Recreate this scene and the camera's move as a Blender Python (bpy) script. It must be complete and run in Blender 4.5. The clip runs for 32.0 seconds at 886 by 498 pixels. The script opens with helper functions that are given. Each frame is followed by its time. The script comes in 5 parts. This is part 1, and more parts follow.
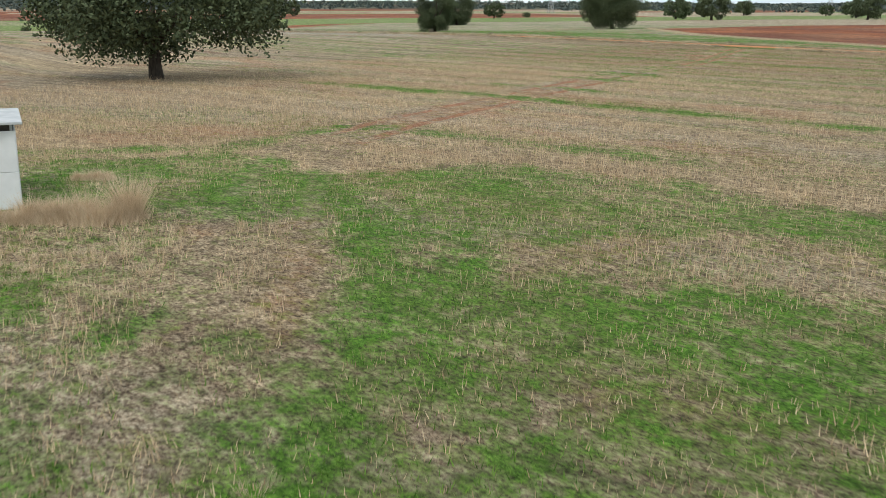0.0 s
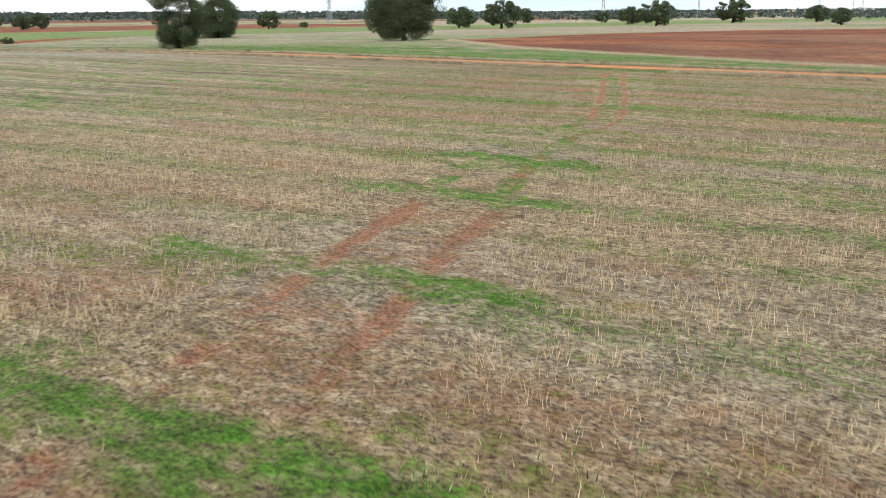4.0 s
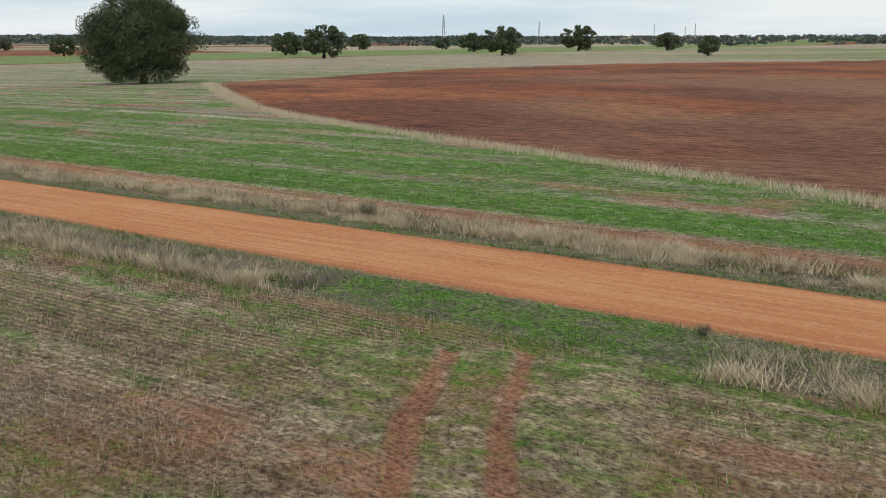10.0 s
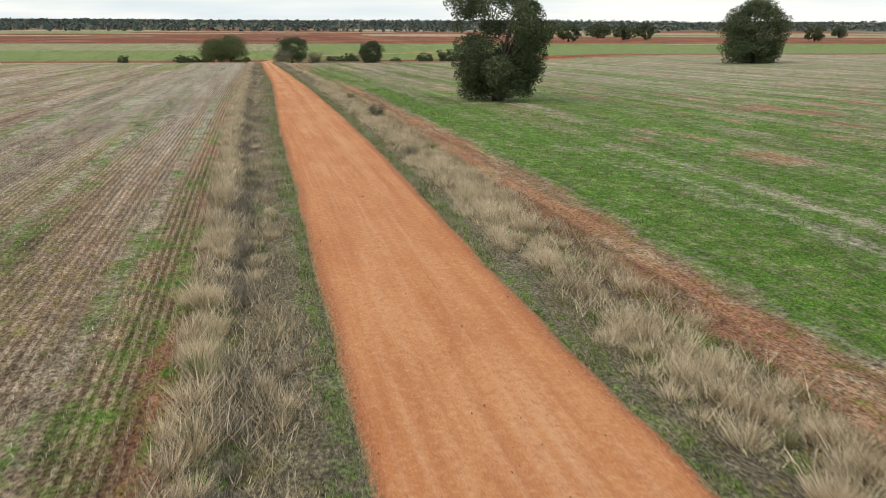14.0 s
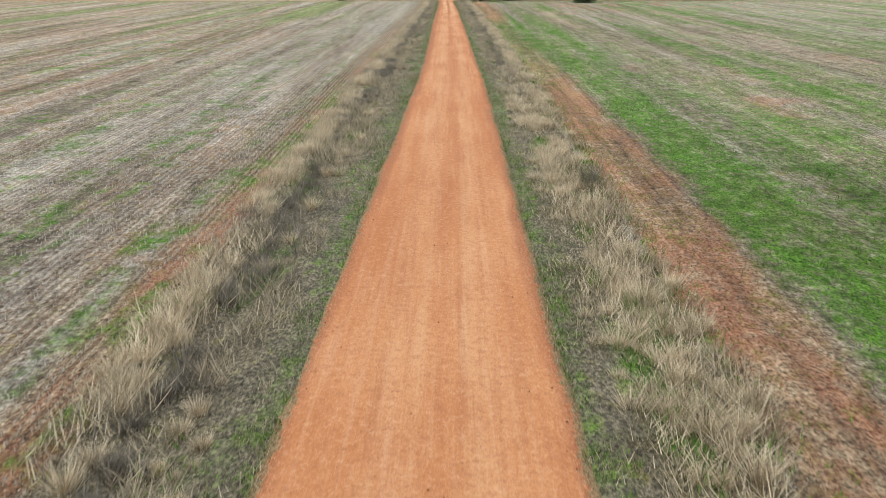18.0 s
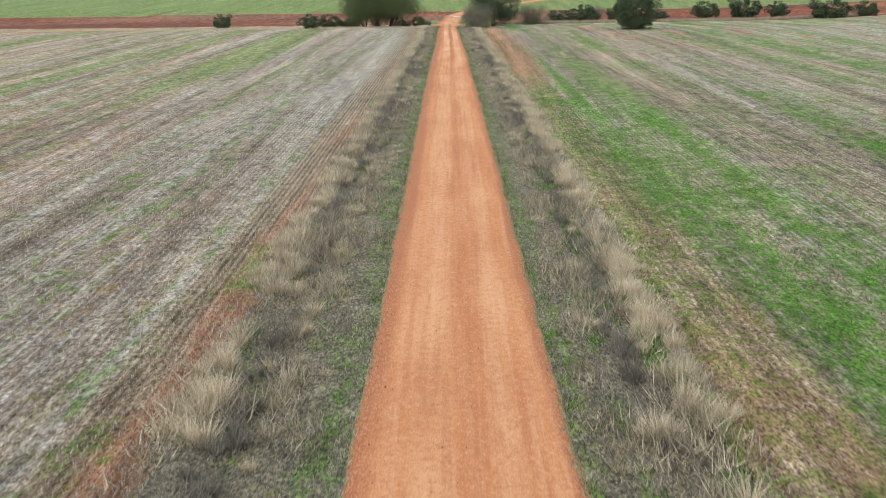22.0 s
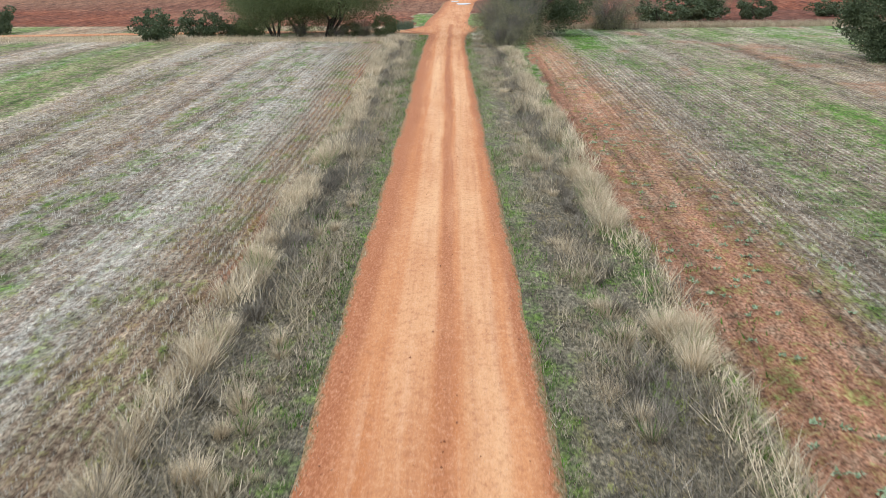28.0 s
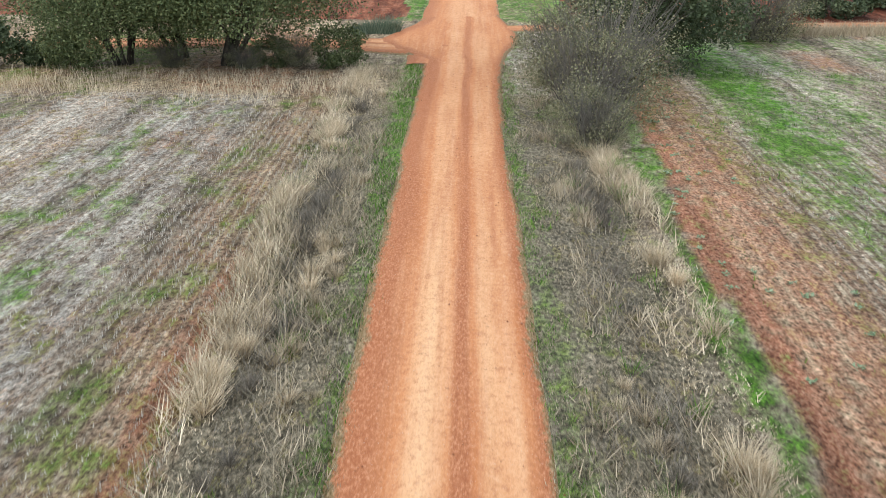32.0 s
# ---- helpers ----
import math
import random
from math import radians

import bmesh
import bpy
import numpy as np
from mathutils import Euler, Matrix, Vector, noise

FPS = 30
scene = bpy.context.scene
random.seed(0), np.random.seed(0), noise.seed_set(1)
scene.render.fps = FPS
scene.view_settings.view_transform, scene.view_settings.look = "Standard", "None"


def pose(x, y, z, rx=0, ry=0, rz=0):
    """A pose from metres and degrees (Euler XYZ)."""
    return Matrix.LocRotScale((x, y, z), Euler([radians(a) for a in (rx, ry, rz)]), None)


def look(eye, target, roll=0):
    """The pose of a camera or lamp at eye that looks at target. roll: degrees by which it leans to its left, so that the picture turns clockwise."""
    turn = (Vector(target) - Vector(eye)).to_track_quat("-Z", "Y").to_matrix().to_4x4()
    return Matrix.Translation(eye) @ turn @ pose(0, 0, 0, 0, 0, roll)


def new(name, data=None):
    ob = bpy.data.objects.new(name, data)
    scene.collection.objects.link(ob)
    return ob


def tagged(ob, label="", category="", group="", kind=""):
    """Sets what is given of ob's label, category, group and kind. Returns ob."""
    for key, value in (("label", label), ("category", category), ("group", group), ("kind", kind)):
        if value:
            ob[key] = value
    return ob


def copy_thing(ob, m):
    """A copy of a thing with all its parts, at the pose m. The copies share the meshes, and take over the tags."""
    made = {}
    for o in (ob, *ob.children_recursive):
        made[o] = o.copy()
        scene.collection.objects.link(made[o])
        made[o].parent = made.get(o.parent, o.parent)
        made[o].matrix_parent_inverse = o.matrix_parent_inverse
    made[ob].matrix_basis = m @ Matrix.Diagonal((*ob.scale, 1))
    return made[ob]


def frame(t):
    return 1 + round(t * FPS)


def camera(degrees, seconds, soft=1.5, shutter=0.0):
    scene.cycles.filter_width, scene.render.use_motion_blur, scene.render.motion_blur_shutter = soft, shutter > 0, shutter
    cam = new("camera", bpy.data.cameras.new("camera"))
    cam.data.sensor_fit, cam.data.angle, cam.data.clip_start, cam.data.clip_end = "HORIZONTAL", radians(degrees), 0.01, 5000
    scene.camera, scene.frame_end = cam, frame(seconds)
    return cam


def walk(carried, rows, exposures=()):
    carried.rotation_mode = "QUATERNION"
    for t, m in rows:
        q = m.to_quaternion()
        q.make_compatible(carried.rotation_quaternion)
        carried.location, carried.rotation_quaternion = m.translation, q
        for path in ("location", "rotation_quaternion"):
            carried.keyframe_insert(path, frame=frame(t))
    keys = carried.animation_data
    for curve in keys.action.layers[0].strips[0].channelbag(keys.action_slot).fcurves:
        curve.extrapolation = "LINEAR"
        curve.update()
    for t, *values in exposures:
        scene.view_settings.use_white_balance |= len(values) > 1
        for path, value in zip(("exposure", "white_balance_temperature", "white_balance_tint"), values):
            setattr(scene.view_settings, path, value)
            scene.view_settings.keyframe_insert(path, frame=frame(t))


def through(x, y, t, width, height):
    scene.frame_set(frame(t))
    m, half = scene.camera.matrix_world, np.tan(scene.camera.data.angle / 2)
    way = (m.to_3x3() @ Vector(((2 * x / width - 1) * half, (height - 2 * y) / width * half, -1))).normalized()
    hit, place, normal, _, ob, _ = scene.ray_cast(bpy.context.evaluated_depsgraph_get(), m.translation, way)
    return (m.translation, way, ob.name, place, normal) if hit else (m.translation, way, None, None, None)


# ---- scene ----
cam = camera(48.00, 32.0, soft=0.6, shutter=0.13)

PATH = [
    (0, (-123.369, -142.127, 6.053), (-112.536, -126.007, 1.277), 0.15),
    (0.5, (-119.847, -136.965, 6.180), (-108.858, -120.943, 1.436), 0.14),
    (1, (-116.163, -131.698, 6.246), (-105.279, -115.597, 1.527), 0.08),
    (1.5, (-112.149, -126.385, 6.193), (-101.356, -110.208, 1.521), -0.05),
    (2, (-108.001, -120.887, 6.141), (-97.191, -104.719, 1.478), 0.10),
    (2.5, (-103.656, -115.372, 6.086), (-92.549, -99.378, 1.519), -0.35),
    (3, (-98.876, -110.139, 5.955), (-86.771, -94.881, 1.413), -0.69),
    (3.5, (-93.770, -105.196, 5.748), (-80.593, -90.864, 1.170), -0.53),
    (4, (-88.518, -100.424, 5.500), (-74.482, -86.940, 0.898), -0.35),
    (4.5, (-83.144, -95.937, 5.446), (-68.585, -83.023, 0.836), -0.46),
    (6.5, (-51.780, -76.510, 3.310), (-36.947, -64.129, -1.856), 0.20),
    (7, (-49.500, -74.740, 3.660), (-34.423, -62.635, -1.456), 0.00),
    (7.5, (-48.650, -73.520, 4.510), (-32.865, -62.144, -0.118), 0.08),
    (8, (-45.575, -71.541, 5.085), (-29.576, -60.280, 0.934), -0.02),
    (8.5, (-39.687, -67.403, 5.535), (-23.662, -56.178, 1.390), -0.00),
    (9, (-33.706, -63.323, 6.054), (-17.682, -52.096, 1.906), -0.01),
    (9.5, (-28.153, -59.560, 6.296), (-12.129, -48.331, 2.153), 0.01),
    (10, (-23.313, -56.313, 6.326), (-7.279, -45.100, 2.183), -0.07),
    (10.5, (-19.436, -53.200, 6.336), (-4.425, -40.646, 2.203), 0.09),
    (11, (-16.366, -49.301, 6.193), (-4.184, -33.977, 2.101), -0.16),
    (11.5, (-13.770, -45.131, 5.892), (-3.039, -28.752, 1.821), -0.04),
    (12, (-11.316, -40.528, 5.880), (-2.544, -23.019, 1.818), 0.07),
    (12.5, (-8.993, -35.450, 6.026), (-1.937, -17.183, 1.958), 0.08),
    (13, (-6.956, -30.181, 6.110), (-1.037, -11.516, 2.038), 0.25),
    (13.5, (-5.130, -24.512, 6.190), (-0.457, -5.499, 2.109), 0.27),
    (15.5, (-1.241, 4.565, 6.158), (0.562, 23.612, 0.330), -0.01),
    (16, (-0.459, 13.120, 6.371), (0.957, 32.186, 0.500), -0.00),
    (16.5, (0.013, 21.796, 6.357), (0.852, 40.914, 0.541), 0.02),
    (17, (0.327, 30.007, 6.555), (0.715, 49.142, 0.749), 0.11),
    (17.5, (0.489, 37.518, 6.770), (0.568, 56.653, 0.954), 0.11),
    (18, (0.538, 44.046, 6.868), (0.388, 63.179, 1.043), 0.13),
    (18.5, (0.650, 50.052, 6.723), (0.380, 69.191, 0.924), -0.25),
    (19, (0.636, 56.121, 6.835), (0.368, 75.257, 1.026), -0.21),
    (19.5, (0.587, 62.830, 7.036), (0.323, 81.968, 1.232), -0.37),
    (20, (0.601, 69.730, 7.199), (0.334, 88.870, 1.403), -0.35),
    (20.5, (0.579, 76.696, 7.155), (0.308, 95.841, 1.377), -0.48),
    (21, (0.474, 83.856, 7.175), (0.219, 103.000, 1.392), -0.35),
    (21.5, (0.473, 91.284, 7.118), (0.207, 110.441, 1.377), -0.51),
    (22, (0.406, 98.434, 7.335), (0.142, 117.594, 1.604), -0.69),
    (22.5, (0.379, 105.521, 7.466), (0.160, 124.683, 1.739), -0.56),
    (23, (0.427, 112.404, 7.424), (0.348, 131.572, 1.718), -0.67),
    (23.5, (0.436, 119.239, 7.248), (0.493, 138.403, 1.528), -0.60),
    (24, (0.375, 126.465, 7.059), (0.496, 145.620, 1.308), -0.23),
    (24.5, (0.431, 134.473, 6.952), (0.559, 153.595, 1.094), 0.07),
    (25, (0.495, 143.527, 6.839), (0.426, 162.532, 0.612), 0.17),
    (25.5, (0.495, 152.345, 6.390), (0.390, 171.328, 0.095), 0.19),
    (27.5, (0.407, 179.350, 4.736), (0.131, 198.332, -1.557), 0.03),
    (28, (0.381, 185.464, 4.413), (0.073, 204.442, -1.893), -0.20),
    (28.5, (0.382, 191.343, 4.414), (0.056, 210.326, -1.873), -0.08),
    (29, (0.364, 197.090, 4.557), (0.029, 216.070, -1.739), -0.19),
    (29.5, (0.398, 202.448, 4.485), (0.039, 221.400, -1.895), -0.26),
    (30, (0.395, 207.556, 4.419), (0.014, 226.003, -3.298), -0.20),
    (30.5, (0.369, 212.478, 4.405), (-0.029, 230.905, -3.360), -0.14),
    (31, (0.198, 217.335, 4.393), (-0.231, 235.749, -3.401), 0.07),
    (31.5, (0.039, 222.194, 4.505), (-0.458, 240.591, -3.326), 0.18),
    (32, (-0.169, 227.028, 4.683), (-0.664, 245.387, -3.235), 0.51),
]
walk(cam, [(t, look(eye, target, roll)) for t, eye, target, roll in PATH],
     exposures=[(0,0.42,6500,9),(1,0.52,6500,10),(2,0.58,6500,10),(4.5,0.7,6450,9),(6.5,0.86,6350,9),(7.3,0.80,6350,9),(8,0.5,6400,9),(8.8,0.1,6400,9),(10,0.1,6500,9),(13,0.2,7000,11),(15.5,0.6,6750,11),(20,0.68,6350,10),(25,0.72,6100,11),(32,0.92,6100,11)])

# ---- light: a bright overcast sky with a soft, weak sun ----
SUN_DIR = Vector((-0.45, -0.35, 0.82)).normalized()
world = bpy.data.worlds.new("overcast_sky")
scene.world = world
world.use_nodes = True
wt = world.node_tree
wt.nodes.clear()
w_out = wt.nodes.new("ShaderNodeOutputWorld")
w_sky = wt.nodes.new("ShaderNodeTexSky")
w_sky.sky_type = "NISHITA"
w_sky.sun_disc = False
w_sky.sun_elevation = math.asin(SUN_DIR.z)
w_sky.sun_rotation = math.atan2(SUN_DIR.x, SUN_DIR.y)
w_bg = wt.nodes.new("ShaderNodeBackground")
w_bg.inputs["Strength"].default_value = 0.12
w_cloud = wt.nodes.new("ShaderNodeBackground")
w_cloud.inputs["Strength"].default_value = 0.86
w_co = wt.nodes.new("ShaderNodeTexCoord")
w_map = wt.nodes.new("ShaderNodeMapping")
w_map.inputs["Scale"].default_value = (1.6, 1.6, 16.0)
w_no = wt.nodes.new("ShaderNodeTexNoise")
w_no.inputs["Scale"].default_value = 2.2
w_no.inputs["Detail"].default_value = 5.0
w_rmp = wt.nodes.new("ShaderNodeValToRGB")
w_rmp.color_ramp.elements[0].position = 0.36
w_rmp.color_ramp.elements[0].color = (0.62, 0.76, 0.87, 1)
w_rmp.color_ramp.elements[1].position = 0.62
w_rmp.color_ramp.elements[1].color = (0.93, 0.98, 1.0, 1)
w_mix = wt.nodes.new("ShaderNodeMixShader")
w_mix.inputs[0].default_value = 0.9
wt.links.new(w_co.outputs["Generated"], w_map.inputs["Vector"])
wt.links.new(w_map.outputs["Vector"], w_no.inputs["Vector"])
wt.links.new(w_no.outputs["Fac"], w_rmp.inputs["Fac"])
wt.links.new(w_rmp.outputs["Color"], w_cloud.inputs["Color"])
wt.links.new(w_sky.outputs["Color"], w_bg.inputs["Color"])
wt.links.new(w_bg.outputs["Background"], w_mix.inputs[1])
wt.links.new(w_cloud.outputs["Background"], w_mix.inputs[2])
wt.links.new(w_mix.outputs["Shader"], w_out.inputs["Surface"])

sun_data = bpy.data.lights.new("sun", "SUN")
sun_data.energy = 0.9
sun_data.angle = radians(14)
sun_data.color = (1.0, 0.95, 0.88)
sun = new("sun", sun_data)
sun.matrix_world = look(SUN_DIR * 100, (0, 0, 0))

# ---- terrain and field functions ----
GROUND_Y = [-5000, 20, 60, 150, 245, 272, 310, 600, 5000]
GROUND_Z = [0, 0, -0.55, -2.1, -3.7, -4.8, -6.2, -5.5, -5]


def vnoise(x, y, seed=0):
    """Smooth value noise, 0 to 1, for arrays."""
    x, y = np.asarray(x, float), np.asarray(y, float)
    xi, yi = np.floor(x), np.floor(y)
    fx, fy = x - xi, y - yi
    fx, fy = fx * fx * (3 - 2 * fx), fy * fy * (3 - 2 * fy)

    def h(a, b):
        v = np.sin(a * 127.1 + b * 311.7 + seed * 74.7) * 43758.5453
        return v - np.floor(v)

    top = h(xi, yi) * (1 - fx) + h(xi + 1, yi) * fx
    low = h(xi, yi + 1) * (1 - fx) + h(xi + 1, yi + 1) * fx
    return top * (1 - fy) + low * fy


def fbm(x, y, seed=0, octaves=3):
    total, amp, norm = 0.0, 1.0, 0.0
    for k in range(octaves):
        total = total + amp * vnoise(x * 2 ** k, y * 2 ** k, seed + 13 * k)
        norm += amp
        amp *= 0.5
    return total / norm


def step(a, b, v):
    t = np.clip((v - a) / (b - a), 0, 1)
    return t * t * (3 - 2 * t)


def ground_z(x, y):
    x, y = np.asarray(x, float), np.asarray(y, float)
    z = np.interp(y, GROUND_Y, GROUND_Z)
    z = z * (1 - 0.45 * step(50, 130, x) * step(400, 300, y))
    far = step(60, 200, np.abs(x))
    return z + far * 0.8 * (fbm(x / 160, y / 160, 5) - 0.5)


def gz(x, y):
    return float(ground_z(x, y))


def inside(poly, x, y):
    hit = np.zeros(np.shape(x), bool)
    n = len(poly)
    for i in range(n):
        (x0, y0), (x1, y1) = poly[i], poly[(i + 1) % n]
        cross = ((y0 > y) != (y1 > y)) & (x < (x1 - x0) * (y - y0) / ((y1 - y0) or 1e-9) + x0)
        hit ^= cross
    return hit


def road_left(y):
    return np.interp(y, [-200, -15, -5, 45, 60, 80, 118, 160, 190, 225, 255, 265, 269, 270.6, 272, 274, 276.5, 279, 282, 290], [-2.8, -2.75, -2.5, -2.45, -2.3, -2.05, -1.65, -1.9, -2.0, -1.95, -2.2, -2.15, -2.3, -3.1, -4.0, -4.7, -4.0, -3.2, -2.8, -2.7])


def verge_scale(y):
    """How wide the west verge is, against its usual three metres."""
    return np.interp(y, [-60, -10, 20, 50, 108, 140, 168, 205, 224, 245, 262], [0.92, 0.88, 0.92, 1.04, 1.24, 1.08, 0.92, 0.82, 0.73, 0.82, 0.86])


def road_right(y):
    return np.interp(y, [-200, -15, 5, 40, 60, 105, 131, 156, 170, 185, 205, 220, 235, 255, 265, 270, 274, 276, 279, 282, 290], [2.4, 2.4, 2.15, 2.6, 2.7, 2.75, 2.5, 2.3, 2.15, 1.95, 1.8, 1.5, 1.25, 0.95, 1.05, 1.3, 2.0, 2.2, 1.8, 1.4, 1.2])


TRACK = [(-118, -128), (-110.5, -113), (-104.7, -104), (-96.8, -98), (-90, -93.8), (-83.7, -90.2), (-79, -87.5), (-72.3, -83.4), (-68.4, -81.4), (-64, -78.5), (-58, -75.2),
         (-52, -72.6), (-48, -71.6), (-44.3, -70), (-41.5, -68.2), (-36.5, -65), (-32, -62.1), (-25.5, -57.6), (-19, -53.2), (-14, -49.8), (-10.6, -47.6), (-6.6, -45.8), (-2, -44)]
PLOUGH = [(86, 64), (60, 32), (44.6, 12.5), (37.4, -1.6), (33, -11.7), (28.8, -22.9), (25.1, -32), (21.8, -41.2), (18.2, -50), (14, -75), (5, -140), (20, -300), (420, -300), (300, 0), (230, 62), (172, 79), (140, 72), (110, 64)]
# regrowth along the drilling, where it meets the track: place, half width, strength, reach to either side
BANDS = [(-98.2, 1.0, 0.75, 0, 16), (-82.4, 1.1, 0.95, -20, 26), (-74.6, 0.8, 0.9, -6, 5), (-66, 0.9, 0.9, -4, 4), (-66, 0.8, 0.5, 4, 22), (-59.3, 1.0, 0.95, -5, 4), (-59.3, 0.8, 0.5, 4, 20), (-44.3, 1.5, 0.5, -8, 1), (-38.3, 1.1, 0.9, -30, 30), (-34, 0.7, 0.5, -30, -1),
         (-30.7, 0.9, 0.6, 1, 30), (-25, 1.2, 0.6, -30, -1), (-23.5, 0.8, 0.45, 1, 30), (-17.1, 1.1, 0.9, -40, 30), (-19.8, 0.6, 0.5, 2, 30), (-7.4, 1.0, 0.6, 2, 12)]
YARD_GREEN = [(-107.2, -109.7), (-110, -118.2), (-112.5, -123.6), (-115.3, -127.1), (-119.5, -133), (-119.5, -142), (-95, -142), (-96, -127), (-97.1, -117.9), (-99.7, -111.5)]
YARD_LANE = [(-107.8, -121.4), (-99.6, -126.8), (-104, -130.8), (-111, -126.2)]
YARD_WORN = [(-114, -115), (-110.6, -117.4), (-114.8, -127.2), (-117.6, -125)]
YARD_SIDE = [(-118, -100), (-107, -102.5), (-106.6, -108.6), (-110.5, -116.5), (-115.6, -113.5), (-118, -110)]
YARD_STRIP = [(-107.2, -109.7), (-110, -118.2), (-112.5, -123.6), (-115.3, -127.1), (-118.5, -131.6)]
YARD_PATH = [(-120, -96.5), (-115.8, -98), (-111.7, -99.8), (-107.2, -101.2), (-103.8, -99.6), (-99.6, -97.6), (-97.8, -99.5)]


def line_gap(poly, x, y):
    """Distance to a line of straight pieces."""
    best = np.full(np.shape(x), 1e9)
    for (x0, y0), (x1, y1) in zip(poly, poly[1:]):
        dx, dy = x1 - x0, y1 - y0
        t = np.clip(((x - x0) * dx + (y - y0) * dy) / (dx * dx + dy * dy), 0, 1)
        best = np.minimum(best, np.hypot(x - x0 - t * dx, y - y0 - t * dy))
    return best


def along_rows(x, y):
    """Place across the drilling: the rows fan out a little towards the yard."""
    fan = np.interp(x, [-100, -82, -58, -38, -17, -8], [0.28, 0.2, 0.15, 0.11, 0.04, 0.0])
    middle = np.interp(x, [p[0] for p in TRACK], [p[1] for p in TRACK])
    return x + fan * np.clip(y - middle, -60, 60)


def gauge(x):
    """Half the distance between the two ruts."""
    return np.interp(x, [-66, -46], [1.25, 0.78])


def track_offset(x, y):
    """Signed distance to the field track and the length along it."""
    best = np.full(np.shape(x), 1e9)
    side = np.zeros(np.shape(x))
    along = np.zeros(np.shape(x))
    run = 0.0
    for (x0, y0), (x1, y1) in zip(TRACK, TRACK[1:]):
        dx, dy = x1 - x0, y1 - y0
        length = math.hypot(dx, dy)
        t = np.clip(((x - x0) * dx + (y - y0) * dy) / length ** 2, 0, 1)
        d = np.hypot(x - x0 - t * dx, y - y0 - t * dy)
        s = np.sign((x - x0) * dy - (y - y0) * dx)
        near = d < best
        best = np.where(near, d, best)
        side = np.where(near, s, side)
        along = np.where(near, run + t * length, along)
        run += length
    return best * side, along


def flattened(x, y):
    """Wheelings of the combine, where the straw lies flat."""
    off = np.mod(-x - 7.35 + 0.25 * np.sin(y / 23) + 1.95, 3.9) - 1.95
    return np.exp(-(off / 0.42) ** 2) * step(-45, -35, y) * (x < -5)


def drilled(x, y):
    """Where the sowing rows still show."""
    x, y = np.asarray(x, float), np.asarray(y, float)
    vl = (road_left(y) - x) / verge_scale(y)
    west = step(2.75, 2.95, vl) * step(-60, -25, x) * step(-60, -42, y) * step(260, 256, y) * np.interp(vl, [2.9, 5.0, 5.6, 14, 30], [1.0, 1.0, 0.7, 0.6, 0.4])
    west = west * (1 - 0.85 * flattened(x, y)) * np.interp(y, [20, 80, 150, 200], [1.0, 0.65, 0.6, 0.5])
    east = step(5, 7, x) * step(60, 24, x) * step(40, 100, y) * step(264, 252, y) * np.interp(y, [100, 200], [0.45, 0.6])
    return np.maximum(west, east)


